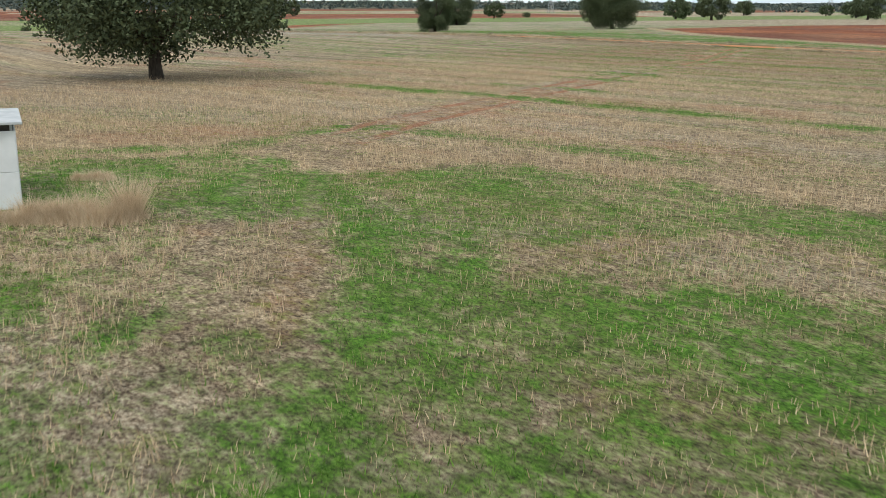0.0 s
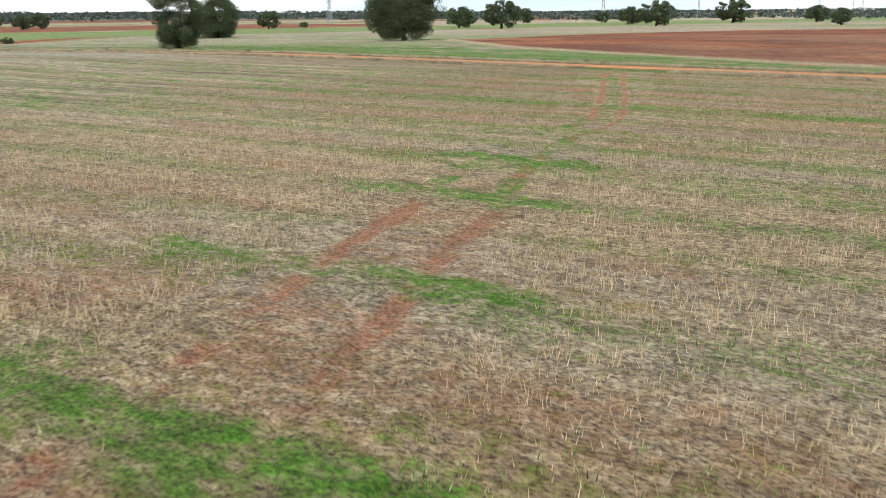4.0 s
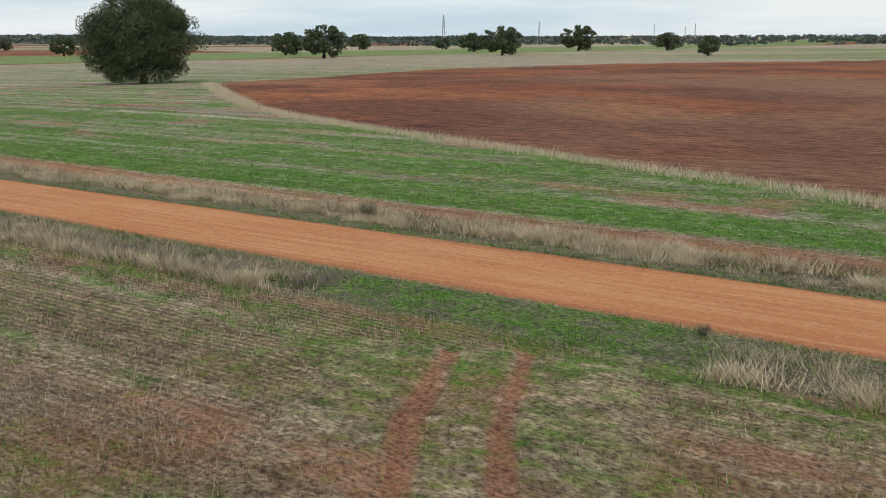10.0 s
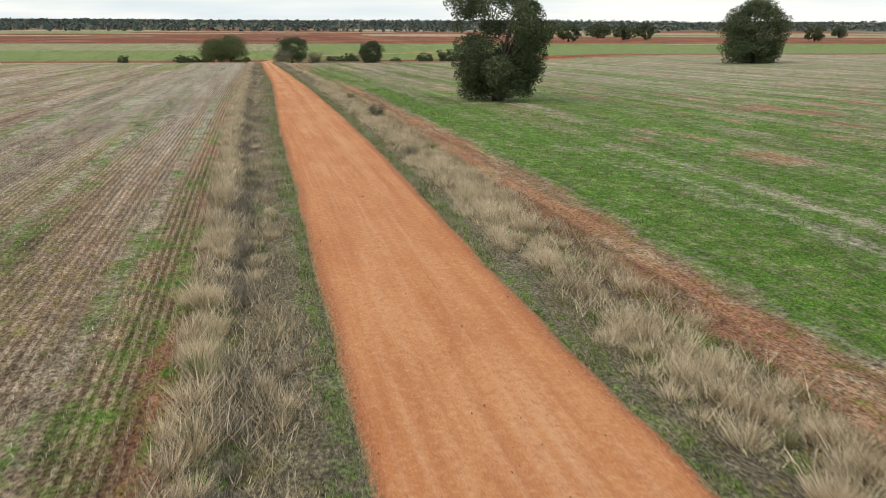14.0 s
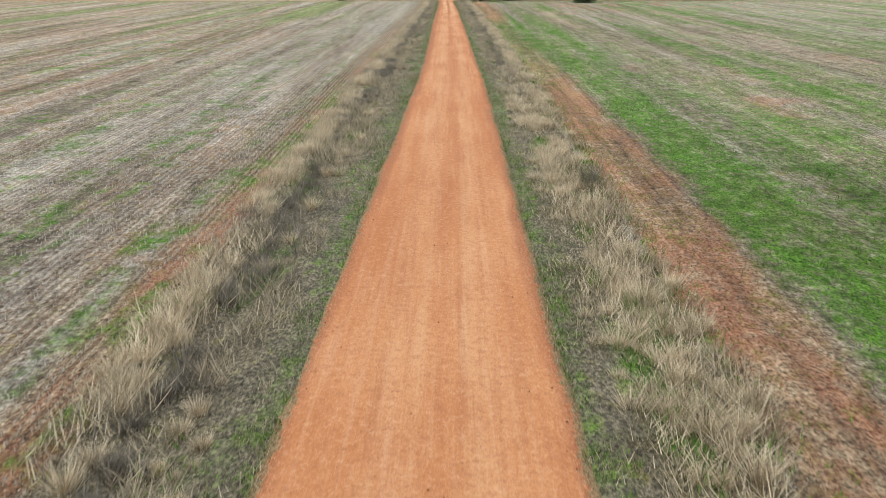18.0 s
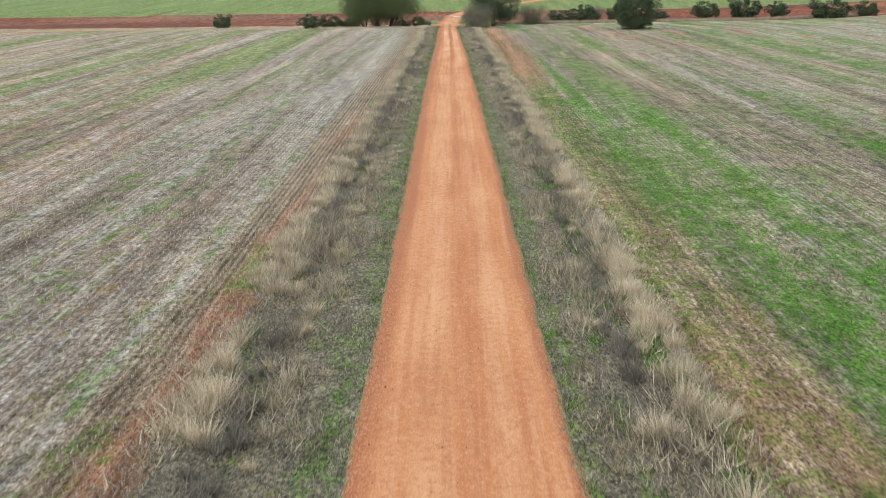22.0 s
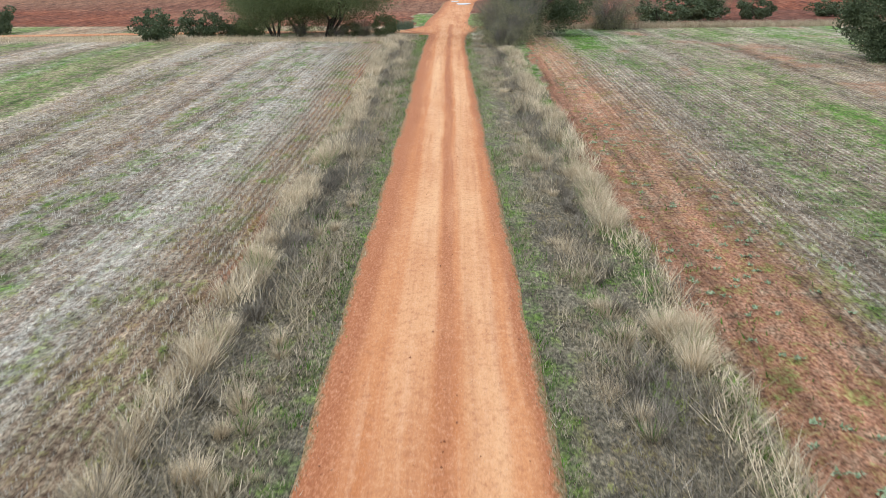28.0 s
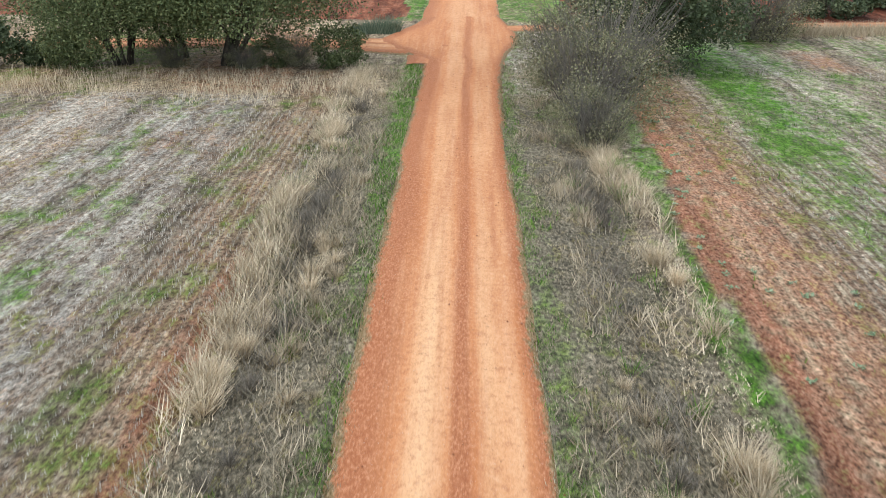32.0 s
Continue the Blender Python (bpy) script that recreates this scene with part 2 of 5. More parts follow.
def fields(x, y):
    """How green, how bare, how ploughed and how pale the land is at each place."""
    x, y = np.asarray(x, float), np.asarray(y, float)
    u = along_rows(x, y)
    band = vnoise(u / 2.6, y / 45, 3) * 0.55 + vnoise(u / 1.0, y / 30, 4) * 0.2 + fbm(x / 5, y / 8, 8) * 0.25
    green = step(0.56, 0.74, band) * 0.7
    swell = np.sin(u * math.tau / 5.6 + 5.0 * (vnoise(u / 9, y / 30, 6) - 0.5)) * 0.5 + 0.5
    swell = step(0.40, 0.95, swell * 0.75 + 0.5 * (fbm(x / 4, y / 9, 9) - 0.25)) * 0.85
    green = np.where((x < -8) & (y < 20), np.maximum(green * 0.6, swell * step(-104, -80, x) * np.interp(x, [-90, -66, -50, -20, -8], [0.4, 0.5, 0.75, 0.75, 0.5])), green)
    soil = step(0.50, 0.75, fbm(x / 5, y / 8, 31)) * 0.45
    soil = np.maximum(soil, step(0.46, 0.64, fbm(x / 1.8, y / 2.6, 32)) * 0.6 * step(-60, -36, x) * step(-12, -20, y))
    soil = np.maximum(soil, step(0.45, 0.8, vnoise(u / 1.9, y / 35, 33)) * np.interp(x, [-60, -40], [0.4, 0.5]) * step(0.35, 0.6, fbm(x / 2, y / 5, 34)))
    pale = step(0.35, 0.65, vnoise(u / 2.4, y / 70, 41)) * (0.28 - 0.12 * step(-60, -40, x))
    # the green yard and the first field
    d, along = track_offset(x, y)
    ad = np.abs(d)
    early = step(-84, -100, x)
    speck = step(0.36, 0.62, fbm(x / 1.3, y / 1.6, 52))
    ragged = 2.4 * (fbm(x / 1.7, y / 1.7, 53) - 0.5)
    spot = step(0.34, 0.62, fbm(x / 4.5, y / 4.5, 51))
    yard = inside(YARD_GREEN, x + ragged, y - ragged) * (0.42 + 0.3 * spot + 0.28 * speck)
    yard = yard * (1 - 0.62 * inside(YARD_LANE, x + ragged, y + ragged)) * (1 - 0.6 * step(3.4, 1.8, np.hypot(x + 114, (y + 130.3) * 1.3) + ragged))
    yard = np.maximum(yard, inside(YARD_SIDE, x + ragged, y + ragged) * (0.6 + 0.35 * speck))
    yard = np.maximum(yard, (0.3 + 0.5 * step(0.42, 0.6, fbm(x / 1.6, y / 1.6, 54))) * (x < -108) * (y < -108))
    worn_yard = inside(YARD_WORN, x + ragged, y - ragged)
    yard = yard * (1 - 0.7 * worn_yard)
    soil = np.maximum(soil, 0.42 * worn_yard * speck)
    yard = np.maximum(yard, 0.95 * step(1.2, 0.5, line_gap(YARD_STRIP, x, y) + 0.4 * ragged))
    yard = np.maximum(yard, (0.5 + 0.45 * speck) * step(1.25, 0.5, line_gap(YARD_PATH, x, y) + 0.4 * ragged))
    green = np.maximum(green * (1 - 0.3 * early), yard * step(-84, -95, x))
    # bands of regrowth cross the track; green fills the ruts further on
    strips = np.zeros(np.shape(x))
    for place_u, half, force, lo, hi in BANDS:
        gap = np.abs(u - place_u + 0.9 * (fbm(x / 2.5, y / 4, 60) - 0.5))
        strips = np.maximum(strips, step(half * 1.25, half * 0.55, gap) * force * step(lo - 1.5, lo + 1.0, d) * step(hi + 1.5, hi - 1.5, d))
    strips = strips * (0.45 + 0.55 * step(0.38, 0.56, fbm(x / 1.1, y / 2.2, 62))) * (y < -20)
    green = np.maximum(green, strips)
    in_rut = step(0.62, 0.3, np.abs(ad - gauge(x))) * step(-69, -66, x) * step(-43, -47, x)
    green = np.maximum(green, 0.9 * in_rut * step(0.36, 0.56, fbm(along / 2.5, np.sign(d), 61)) * (0.5 + 0.5 * step(0.35, 0.55, fbm(x / 0.8, y / 0.8, 59))))
    green = np.where((ad < 2.6) & (x < -69) & (x > -92), np.maximum(green * 0.45, strips), green)
    worn = step(-106, -98, x)
    rut = step(1.0, 0.3, (np.abs(ad - gauge(x)) + 0.22 * (fbm(along / 2.2, d * 0 + np.sign(d), 63) - 0.5)) / np.interp(x, [-66, -46], [0.55, 0.34])) * (1 - 0.75 * step(0.3, 0.7, strips))
    whole = fbm(along / 4.0, np.sign(d) * 3.3, 65) + 0.40 * (fbm(x / 0.8, y / 0.8, 64) - 0.5)
    broken = step(0.0, 0.12, whole - np.interp(x, [-104, -92, -70, -66, -52, -46, -20], [0.42, 0.28, 0.28, 0.52, 0.47, 0.40, 0.36]))
    soil = np.maximum(soil, rut * broken * worn * np.interp(x, [-80, -60, -40], [0.85, 0.85, 1.0]))
    soil = np.maximum(soil, step(3.2, 1.4, ad) * 0.42 * step(0.36, 0.56, fbm(x / 2.5, y / 2.5, 66)) * worn * step(-60, -70, x))
    soil = np.maximum(soil, step(2.2, 1.0, ad) * 0.38 * step(0.42, 0.6, fbm(x / 0.9, y / 0.9, 67)) * step(-50, -42, x))
    green = green * (1 - 0.9 * rut * broken * worn * (1 - in_rut))
    green = np.maximum(green, step(0.75, 0.3, ad) * 0.45 * step(-50, -40, x))
    entry = step(6.0, 3.5, np.hypot((x + 4.5) / 1.1, (y + 44.5) / 1.2) + 1.5 * (fbm(x, y, 68) - 0.5)) * (1 - rut * broken * step(-4.5, -6.5, x))
    entry = entry * 0.75 * (0.6 + 0.4 * step(0.36, 0.56, fbm(x / 0.9, y / 0.9, 58)))
    green = np.maximum(green, entry)
    # beside the road, west
    west = (x < 0) & (x > -16) & (y < 268.5)
    vl = (road_left(y) - x) / verge_scale(y)
    rim_w = vl + 0.8 * (fbm(x / 0.7, y / 2, 70) - 0.5)
    g_w = np.maximum(step(np.interp(y, [244, 256], [0.7, 1.5]), 0.3, rim_w) * np.interp(y, [244, 256], [0.4, 1.0]), step(0.52, 0.7, fbm(x * 1.3, y / 3, 71)) * np.interp(y, [100, 160], [0.5, 0.35]))
    heap = step(1.2, 0.6, np.hypot(x + 9.3, (y - 255) / 1.3) + 0.6 * (fbm(x * 2, y * 2, 76) - 0.5))
    soil = np.maximum(soil, heap)
    green = np.where(west & (vl < 3.3), np.maximum(g_w, entry), green)
    soil = np.where(west & (vl < 3.0), soil * 0.2, soil)
    band_w = step(2.9, 3.2, rim_w) * step(4.1, 3.6, rim_w)
    soil = np.where(west, np.maximum(soil, band_w * 0.8 * step(0.42, 0.6, fbm(x / 2, y / 9, 73)) * (1 - entry)), soil)
    green = np.where(west, np.maximum(green * (1 - 0.7 * band_w), band_w * 0.7 * step(0.5, 0.65, fbm(x / 2, y / 7, 77))), green)
    open_w = (x < 0) & (x > -75) & (y > -42) & (y < 262) & (vl > 3.2)
    turn = step(-10, 55, y)
    lane_w = vnoise(x / 3.4, y / 110, 72) * 0.6 + vnoise(x / 1.3, y / 60, 74) * 0.4
    whiten = np.interp(vl, [3.3, 4.6, 6.2, 14, 22, 60], [0.05, 0.25, 0.95, 0.9, 0.75, 0.65]) * (0.25 + 0.75 * step(0.36, 0.58, lane_w))
    pale = np.where(open_w, np.clip(turn * whiten + (1 - turn) * 0.35 * whiten, 0, 1), pale)
    flat = flattened(x, y)
    pale = np.where(open_w, np.clip(np.maximum(pale, flat * (0.4 + 0.6 * turn)), 0, 1), pale)
    fleck = step(0.48, 0.66, fbm(x * 2.2, y / 0.9, 75)) * step(0.25, 0.6, vnoise(x / 1.5, y / 80, 70)) * np.interp(y, [60, 150], [0.85, 0.6])
    far_w = step(0.49, 0.39, lane_w) * (0.2 + 0.42 * step(9, 16, vl))
    green = np.where(open_w, turn * np.maximum(fleck, far_w) + (1 - turn) * np.maximum(green * 0.7, fleck), green)
    green = np.where(open_w, np.maximum(green, 0.8 * flat * step(0.46, 0.64, fbm(x * 1.4, y / 1.5, 85)) * np.interp(y, [40, 90], [1.0, 0.45])), green)
    soil = np.where(open_w, np.maximum(soil, 0.75 * step(0.42, 0.3, np.abs(lane_w - 0.62) * 4) * step(8, 14, vl) * turn), soil)
    soil = np.where(open_w & (vl > 4.2), soil * np.interp(vl, [4.2, 10, 20], [0.7, 0.35, 0.5]), soil)
    green = np.where(west, np.maximum(green, band_w * 0.7 * step(0.5, 0.65, fbm(x / 2, y / 7, 77)) * (1 - step(230, 250, y))), green)
    pink = step(1.6, 0.4, np.abs(vl - 4.3 - 1.2 * fbm(y / 30, y * 0, 69))) * step(150, 235, y) * 0.3
    soil = np.where(west, np.maximum(soil, pink), soil)
    # east of the road
    east = (x > 0) & (y < 279 + 0.02 * x)
    vr = x - road_right(y)
    rim_e = vr + 0.9 * (fbm(x / 0.8, y / 3, 90) - 0.5)
    streak = vnoise(x / 0.8, y / 45, 81) * 0.3 + vnoise(x / 2.4, y / 70, 82) * 0.35 + fbm(x / 2, y / 3.5, 83) * 0.35
    lush = np.interp(y, [-60, 20, 60, 110, 160, 205, 235, 252, 268], [0.97, 0.95, 0.80, 0.68, 0.62, 0.48, 0.36, 0.38, 0.6])
    lush = lush + 0.16 * step(7.5, 11, rim_e) * step(195, 215, y)
    shift = 1.9 * step(120, 145, y)
    lush = lush + 0.5 * step(5.2, 6.6, rim_e + shift) * step(11.5, 7.8, rim_e) * np.interp(y, [-60, 0, 75, 105, 190, 215], [0.6, 1, 1, 0.25, 0.2, 0.0])
    lush = lush - np.interp(y, [-20, 20, 90, 130, 160], [0.0, 0.16, 0.24, 0.2, 0.14]) * step(9, 14, rim_e)
    bare = step(0.5, 0.66, fbm(x / 2.2, y / 4.5, 84)) * step(0.4, 0.6, vnoise(x / 3, y / 25, 86)) * step(8.5, 11, rim_e) * np.interp(y, [60, 140, 200, 230], [1.0, 0.35, 0.35, 0.8])
    lush = lush - 0.4 * step(9.0, 6.5, rim_e) * step(200, 230, y)
    g_east = np.clip(lush + (2.1 - 0.8 * step(10, -20, y) + 0.9 * step(60, 20, y) * step(9, 12, rim_e)) * (streak - 0.5) - 0.16 * step(60, 20, y) * step(9, 12, rim_e) - 0.6 * bare, 0, 1)
    green = np.where(east, g_east, green)
    soil = np.where(east, 0.7 * bare, soil)
    pale = np.where(east, 0.35 + 0.6 * vnoise(x / 1.5, y / 60, 88), pale)
    inner = np.interp(y, [-60, 100, 180, 215, 240, 262], [3.0, 3.0, 3.4, 3.1, 3.6, 4.4])
    wide = np.interp(y, [-60, -20, 50, 100, 130, 170, 195, 215, 235, 262], [2.6, 2.8, 3.1, 3.4, 3.2, 3.0, 4.5, 5.5, 5.0, 4.0])
    strength = np.interp(y, [-60, -20, 0, 100, 130, 165, 190, 262], [0.9, 1.0, 0.95, 0.75, 0.4, 0.2, 0.9, 0.6])
    strip = step(inner - 0.2, inner + 0.15, rim_e) * step(inner + wide, inner + wide * np.interp(y, [170, 205], [0.6, 0.3]), rim_e)
    pale = np.where(east, pale * (1 - 0.9 * strip), pale)
    ragged = np.interp(y, [150, 195], [0.55, 0.8]) + np.interp(y, [150, 195], [0.45, 0.2]) * step(0.36, 0.58, fbm(x / 1.2, y / 4, 93))
    green = np.where(east, green * (1 - strip * (0.05 + 0.9 * strength)), green)
    soil = np.where(east, np.maximum(soil, strip * strength * ragged), soil)
    sharp = step(inner - 0.2, inner, rim_e) * step(inner + 0.6, inner + 0.35, rim_e) * step(190, 215, y)
    soil = np.where(east, np.maximum(soil, sharp), soil)
    g_v = np.maximum(step(0.48, 0.66, fbm(x * 1.4, y / 1.8, 95)) * np.interp(y, [100, 160], [0.75, 0.5]) * step(0.7, 1.3, rim_e), step(0.8, 0.3, rim_e) * 0.45)
    g_v = np.maximum(g_v, step(0.5, 0.25, np.abs(rim_e - inner + 0.35)) * 0.8 * step(185, 215, y))
    green = np.where(east & (rim_e < inner - 0.1), g_v, green)
    soil = np.where(east & (rim_e < inner - 0.2), 0.1, soil)
    # ploughed land and the far fields
    edge_n = 2.5 * (fbm(x / 9, y / 9, 96) - 0.5)
    plough = inside(PLOUGH, x + edge_n, y + edge_n).astype(float)
    beyond = y > 281 + 0.02 * x
    pl2 = beyond & (y < 335 + 0.05 * x + 10 * (vnoise(x / 40, y / 40, 97) - 0.5))
    plough = np.where(pl2, 1.0, plough)
    green = np.where(pl2 & (np.abs(x - 0.5) < 5) & (y < 300), 0.8, green)
    plough = np.where(pl2 & (np.abs(x - 0.5) < 5 + 2 * edge_n) & (y < 302), 0.0, plough)
    farg = (beyond & ~pl2) & (y < 590 + 30 * (vnoise(x / 90, y / 90, 98) - 0.5))
    green = np.where(farg, np.where((x > 10) | (y < 450), 0.8, 0.5), green)
    far = step(110, 230, np.hypot(x, np.maximum(0, np.abs(y - 70) - 215) * 1.5)) * (1 - plough)
    patch = vnoise(x / 220 + 3.1, y / 150, 99) * 0.6 + vnoise(x / 30, y / 90, 100) * 0.4
    green = np.where((far > 0) & ~farg, green * (1 - far) + far * step(0.42, 0.75, patch) * 0.7, green)
    plough = np.where(far > 0.5, np.maximum(plough, ((vnoise(x / 260, y / 120, 103) > 0.60) & (y > 930)) | ((y > 600) & (y < 900 + 80 * vnoise(x / 200, y / 200, 104)) & (np.abs(x - 100) < 420 + 0.2 * y))), plough)
    pale = np.where(far > 0, pale * (1 - far) + far * 0.45, pale)
    soil = soil * (1 - far)
    return np.clip(green, 0, 1), np.clip(soil, 0, 1), np.clip(plough, 0, 1), np.clip(pale, 0, 1)


def damp(x, y):
    """Freshly turned, damper strips of the ploughed land."""
    x, y = np.asarray(x, float), np.asarray(y, float)
    near_edge = np.interp(y, [-140, -53, -32, -12, 12, 64], [16, 17, 11, 5, 1, 0])
    rim = np.interp(y, [-140, -75, -50, -32, -12, 12, 64], [5, 14, 18, 25, 33, 44.6, 86])
    turned = step(near_edge + 2, near_edge - 2, x - rim + 3 * (fbm(x / 6, y / 6, 161) - 0.5))
    upper = 0.75 * step(-2, 3, x - np.interp(y, [-60, -44, -10, 24, 40], [64, 65, 67, 79, 95]) + 4 * (fbm(x / 12, y / 12, 162) - 0.5))
    lanes = 0.5 * step(0.52, 0.62, vnoise((x - 0.35 * y) / 5.0, y / 160, 163))
    return np.maximum(turned, upper * (0.6 + 0.4 * lanes) + lanes * 0.3)


# ---- materials ----
class Nodes:
    """A small helper that wires node materials."""

    def __init__(self, name):
        self.mat = bpy.data.materials.new(name)
        self.mat.use_nodes = True
        self.t = self.mat.node_tree
        self.bsdf = self.t.nodes["Principled BSDF"]
        self.bsdf.inputs["Specular IOR Level"].default_value = 0.12
        self.bsdf.inputs["Roughness"].default_value = 0.9

    def add(self, kind, **values):
        n = self.t.nodes.new(kind)
        for k, v in values.items():
            n.inputs[k].default_value = v
        return n

    def link(self, a, b):
        self.t.links.new(a, b)

    def coords(self, scale=(1, 1, 1)):
        g = self.add("ShaderNodeNewGeometry")
        m = self.add("ShaderNodeMapping")
        m.inputs["Scale"].default_value = scale
        self.link(g.outputs["Position"], m.inputs["Vector"])
        return m.outputs["Vector"]

    def noise(self, scale, stretch=(1, 1, 1), detail=4.0, rough=0.6):
        n = self.add("ShaderNodeTexNoise", Scale=scale, Detail=detail, Roughness=rough)
        self.link(self.coords(stretch), n.inputs["Vector"])
        return n.outputs["Fac"]

    def ramp(self, fac, stops):
        r = self.add("ShaderNodeValToRGB")
        e = r.color_ramp.elements
        while len(e) < len(stops):
            e.new(0.5)
        for el, (p, c) in zip(e, stops):
            el.position, el.color = p, (*c, 1) if len(c) == 3 else c
        self.link(fac, r.inputs["Fac"])
        return r.outputs["Color"]

    def math(self, op, a, b, clamp=False):
        m = self.add("ShaderNodeMath")
        m.operation, m.use_clamp = op, clamp
        for i, v in enumerate((a, b)):
            if isinstance(v, (int, float)):
                m.inputs[i].default_value = v
            else:
                self.link(v, m.inputs[i])
        return m.outputs[0]

    def mix(self, fac, a, b, blend="MIX"):
        m = self.add("ShaderNodeMix")
        m.data_type, m.blend_type = "RGBA", blend
        for i, v in ((0, fac), (6, a), (7, b)):
            if isinstance(v, (int, float)):
                m.inputs[i].default_value = v
            elif isinstance(v, tuple):
                m.inputs[i].default_value = (*v, 1)
            else:
                self.link(v, m.inputs[i])
        return m.outputs[2]

    def bump(self, height, strength=0.5, distance=0.05):
        b = self.add("ShaderNodeBump", Strength=strength, Distance=distance)
        self.link(height, b.inputs["Height"])
        self.link(b.outputs["Normal"], self.bsdf.inputs["Normal"])

    def color(self, c):
        self.link(c, self.bsdf.inputs["Base Color"])
        return self.mat


def ground_material():
    n = Nodes("field_ground")
    at = n.add("ShaderNodeAttribute")
    at.attribute_name = "zone"
    sep = n.add("ShaderNodeSeparateColor")
    n.link(at.outputs["Color"], sep.inputs["Color"])
    pale = at.outputs["Alpha"]
    fine = n.noise(16.0, (1, 0.5, 1), 6, 0.7)
    clump = n.noise(3.2, (1, 0.6, 1), 3, 0.55)
    blot = n.noise(0.8, (1, 0.7, 1), 4)
    big = n.noise(0.03, (1, 1, 1), 4)
    across = n.add("ShaderNodeAttribute")
    across.attribute_name = "across"
    spot_y = n.add("ShaderNodeSeparateXYZ")
    n.link(n.add("ShaderNodeNewGeometry").outputs["Position"], spot_y.inputs["Vector"])

    def strip_noise(per_metre, length, detail):
        v = n.add("ShaderNodeCombineXYZ")
        n.link(n.math("MULTIPLY", across.outputs["Fac"], per_metre), v.inputs["X"])
        n.link(n.math("MULTIPLY", spot_y.outputs["Y"], 1 / length), v.inputs["Y"])
        t = n.add("ShaderNodeTexNoise", Scale=1.0, Detail=detail, Roughness=0.6)
        n.link(v.outputs["Vector"], t.inputs["Vector"])
        return t.outputs["Fac"]

    lanes = strip_noise(1.6, 30, 3)
    wide_lanes = strip_noise(0.55, 60, 2)
    thin_lanes = strip_noise(3.6, 9, 2)
    rows_at = n.add("ShaderNodeAttribute")
    rows_at.attribute_name = "rows"
    drill = n.add("ShaderNodeTexWave", Scale=0.735, Distortion=0.9, Detail=2.0)
    drill.inputs["Detail Scale"].default_value = 0.7
    drill.wave_type, drill.bands_direction = "BANDS", "X"
    n.link(n.coords((2.0, 0.10, 0.0)), drill.inputs["Vector"])
    straw = n.ramp(fine, [(0.36, (0.09, 0.056, 0.03)), (0.48, (0.43, 0.31, 0.18)), (0.62, (0.80, 0.64, 0.42))])
    bleached = n.ramp(fine, [(0.34, (0.22, 0.19, 0.152)), (0.48, (0.46, 0.41, 0.34)), (0.64, (0.74, 0.69, 0.60))])
    straw = n.mix(pale, straw, bleached)
    straw = n.mix(n.ramp(n.noise(5.0, (1, 0.6, 1), 3, 0.6), [(0.40, (0.7, 0.7, 0.7)), (0.52, (0, 0, 0))]), straw, n.ramp(fine, [(0.38, (0.075, 0.05, 0.032)), (0.62, (0.30, 0.205, 0.13))]))
    straw = n.mix(n.ramp(lanes, [(0.45, (0, 0, 0)), (0.62, (0.5, 0.5, 0.5))]), straw, n.ramp(fine, [(0.38, (0.08, 0.05, 0.034)), (0.64, (0.40, 0.275, 0.175))]))
    straw = n.mix(n.math("MULTIPLY", rows_at.outputs["Fac"], n.ramp(drill.outputs["Fac"], [(0.38, (0.95, 0.95, 0.95)), (0.62, (0, 0, 0))])), straw, n.ramp(fine, [(0.36, (0.075, 0.040, 0.024)), (0.5, (0.19, 0.105, 0.062)), (0.64, (0.34, 0.215, 0.135))]))
    brown_lane = n.math("MULTIPLY", n.ramp(wide_lanes, [(0.35, (0.75, 0.75, 0.75)), (0.5, (0, 0, 0))]), pale)
    straw = n.mix(brown_lane, straw, n.ramp(fine, [(0.34, (0.13, 0.088, 0.058)), (0.5, (0.33, 0.245, 0.165)), (0.66, (0.56, 0.44, 0.31))]))
    grass = n.ramp(fine, [(0.36, (0.028, 0.062, 0.010)), (0.5, (0.10, 0.225, 0.024)), (0.65, (0.22, 0.40, 0.06))])
    grass = n.mix(n.ramp(n.noise(0.35, (1, 0.3, 1), 4), [(0.46, (0, 0, 0)), (0.62, (0.38, 0.38, 0.38))]), grass, n.ramp(fine, [(0.36, (0.045, 0.06, 0.016)), (0.5, (0.16, 0.19, 0.05)), (0.65, (0.33, 0.34, 0.13))]))
    lit_at = n.add("ShaderNodeAttribute")
    lit_at.attribute_name = "litter"
    straw = n.mix(lit_at.outputs["Fac"], straw, n.ramp(fine, [(0.36, (0.075, 0.063, 0.043)), (0.5, (0.205, 0.172, 0.115)), (0.64, (0.44, 0.37, 0.26))]))
    earth = n.ramp(fine, [(0.36, (0.15, 0.055, 0.03)), (0.5, (0.40, 0.172, 0.095)), (0.66, (0.62, 0.345, 0.22))])
    furrow = n.noise(1.2, (1.5, 0.22, 1), 8, 0.75)
    till = n.ramp(furrow, [(0.36, (0.12, 0.033, 0.014)), (0.5, (0.39, 0.135, 0.055)), (0.64, (0.57, 0.245, 0.125))])
    damp_at = n.add("ShaderNodeAttribute")
    damp_at.attribute_name = "damp"
    till = n.mix(n.math("MULTIPLY", damp_at.outputs["Fac"], 0.8), till, n.ramp(furrow, [(0.36, (0.05, 0.014, 0.008)), (0.5, (0.20, 0.055, 0.028)), (0.64, (0.34, 0.125, 0.07))]))
    till = n.mix(n.ramp(big, [(0.44, (0, 0, 0)), (0.56, (0.8, 0.8, 0.8))]), till, n.ramp(furrow, [(0.36, (0.06, 0.02, 0.013)), (0.64, (0.24, 0.10, 0.065))]))
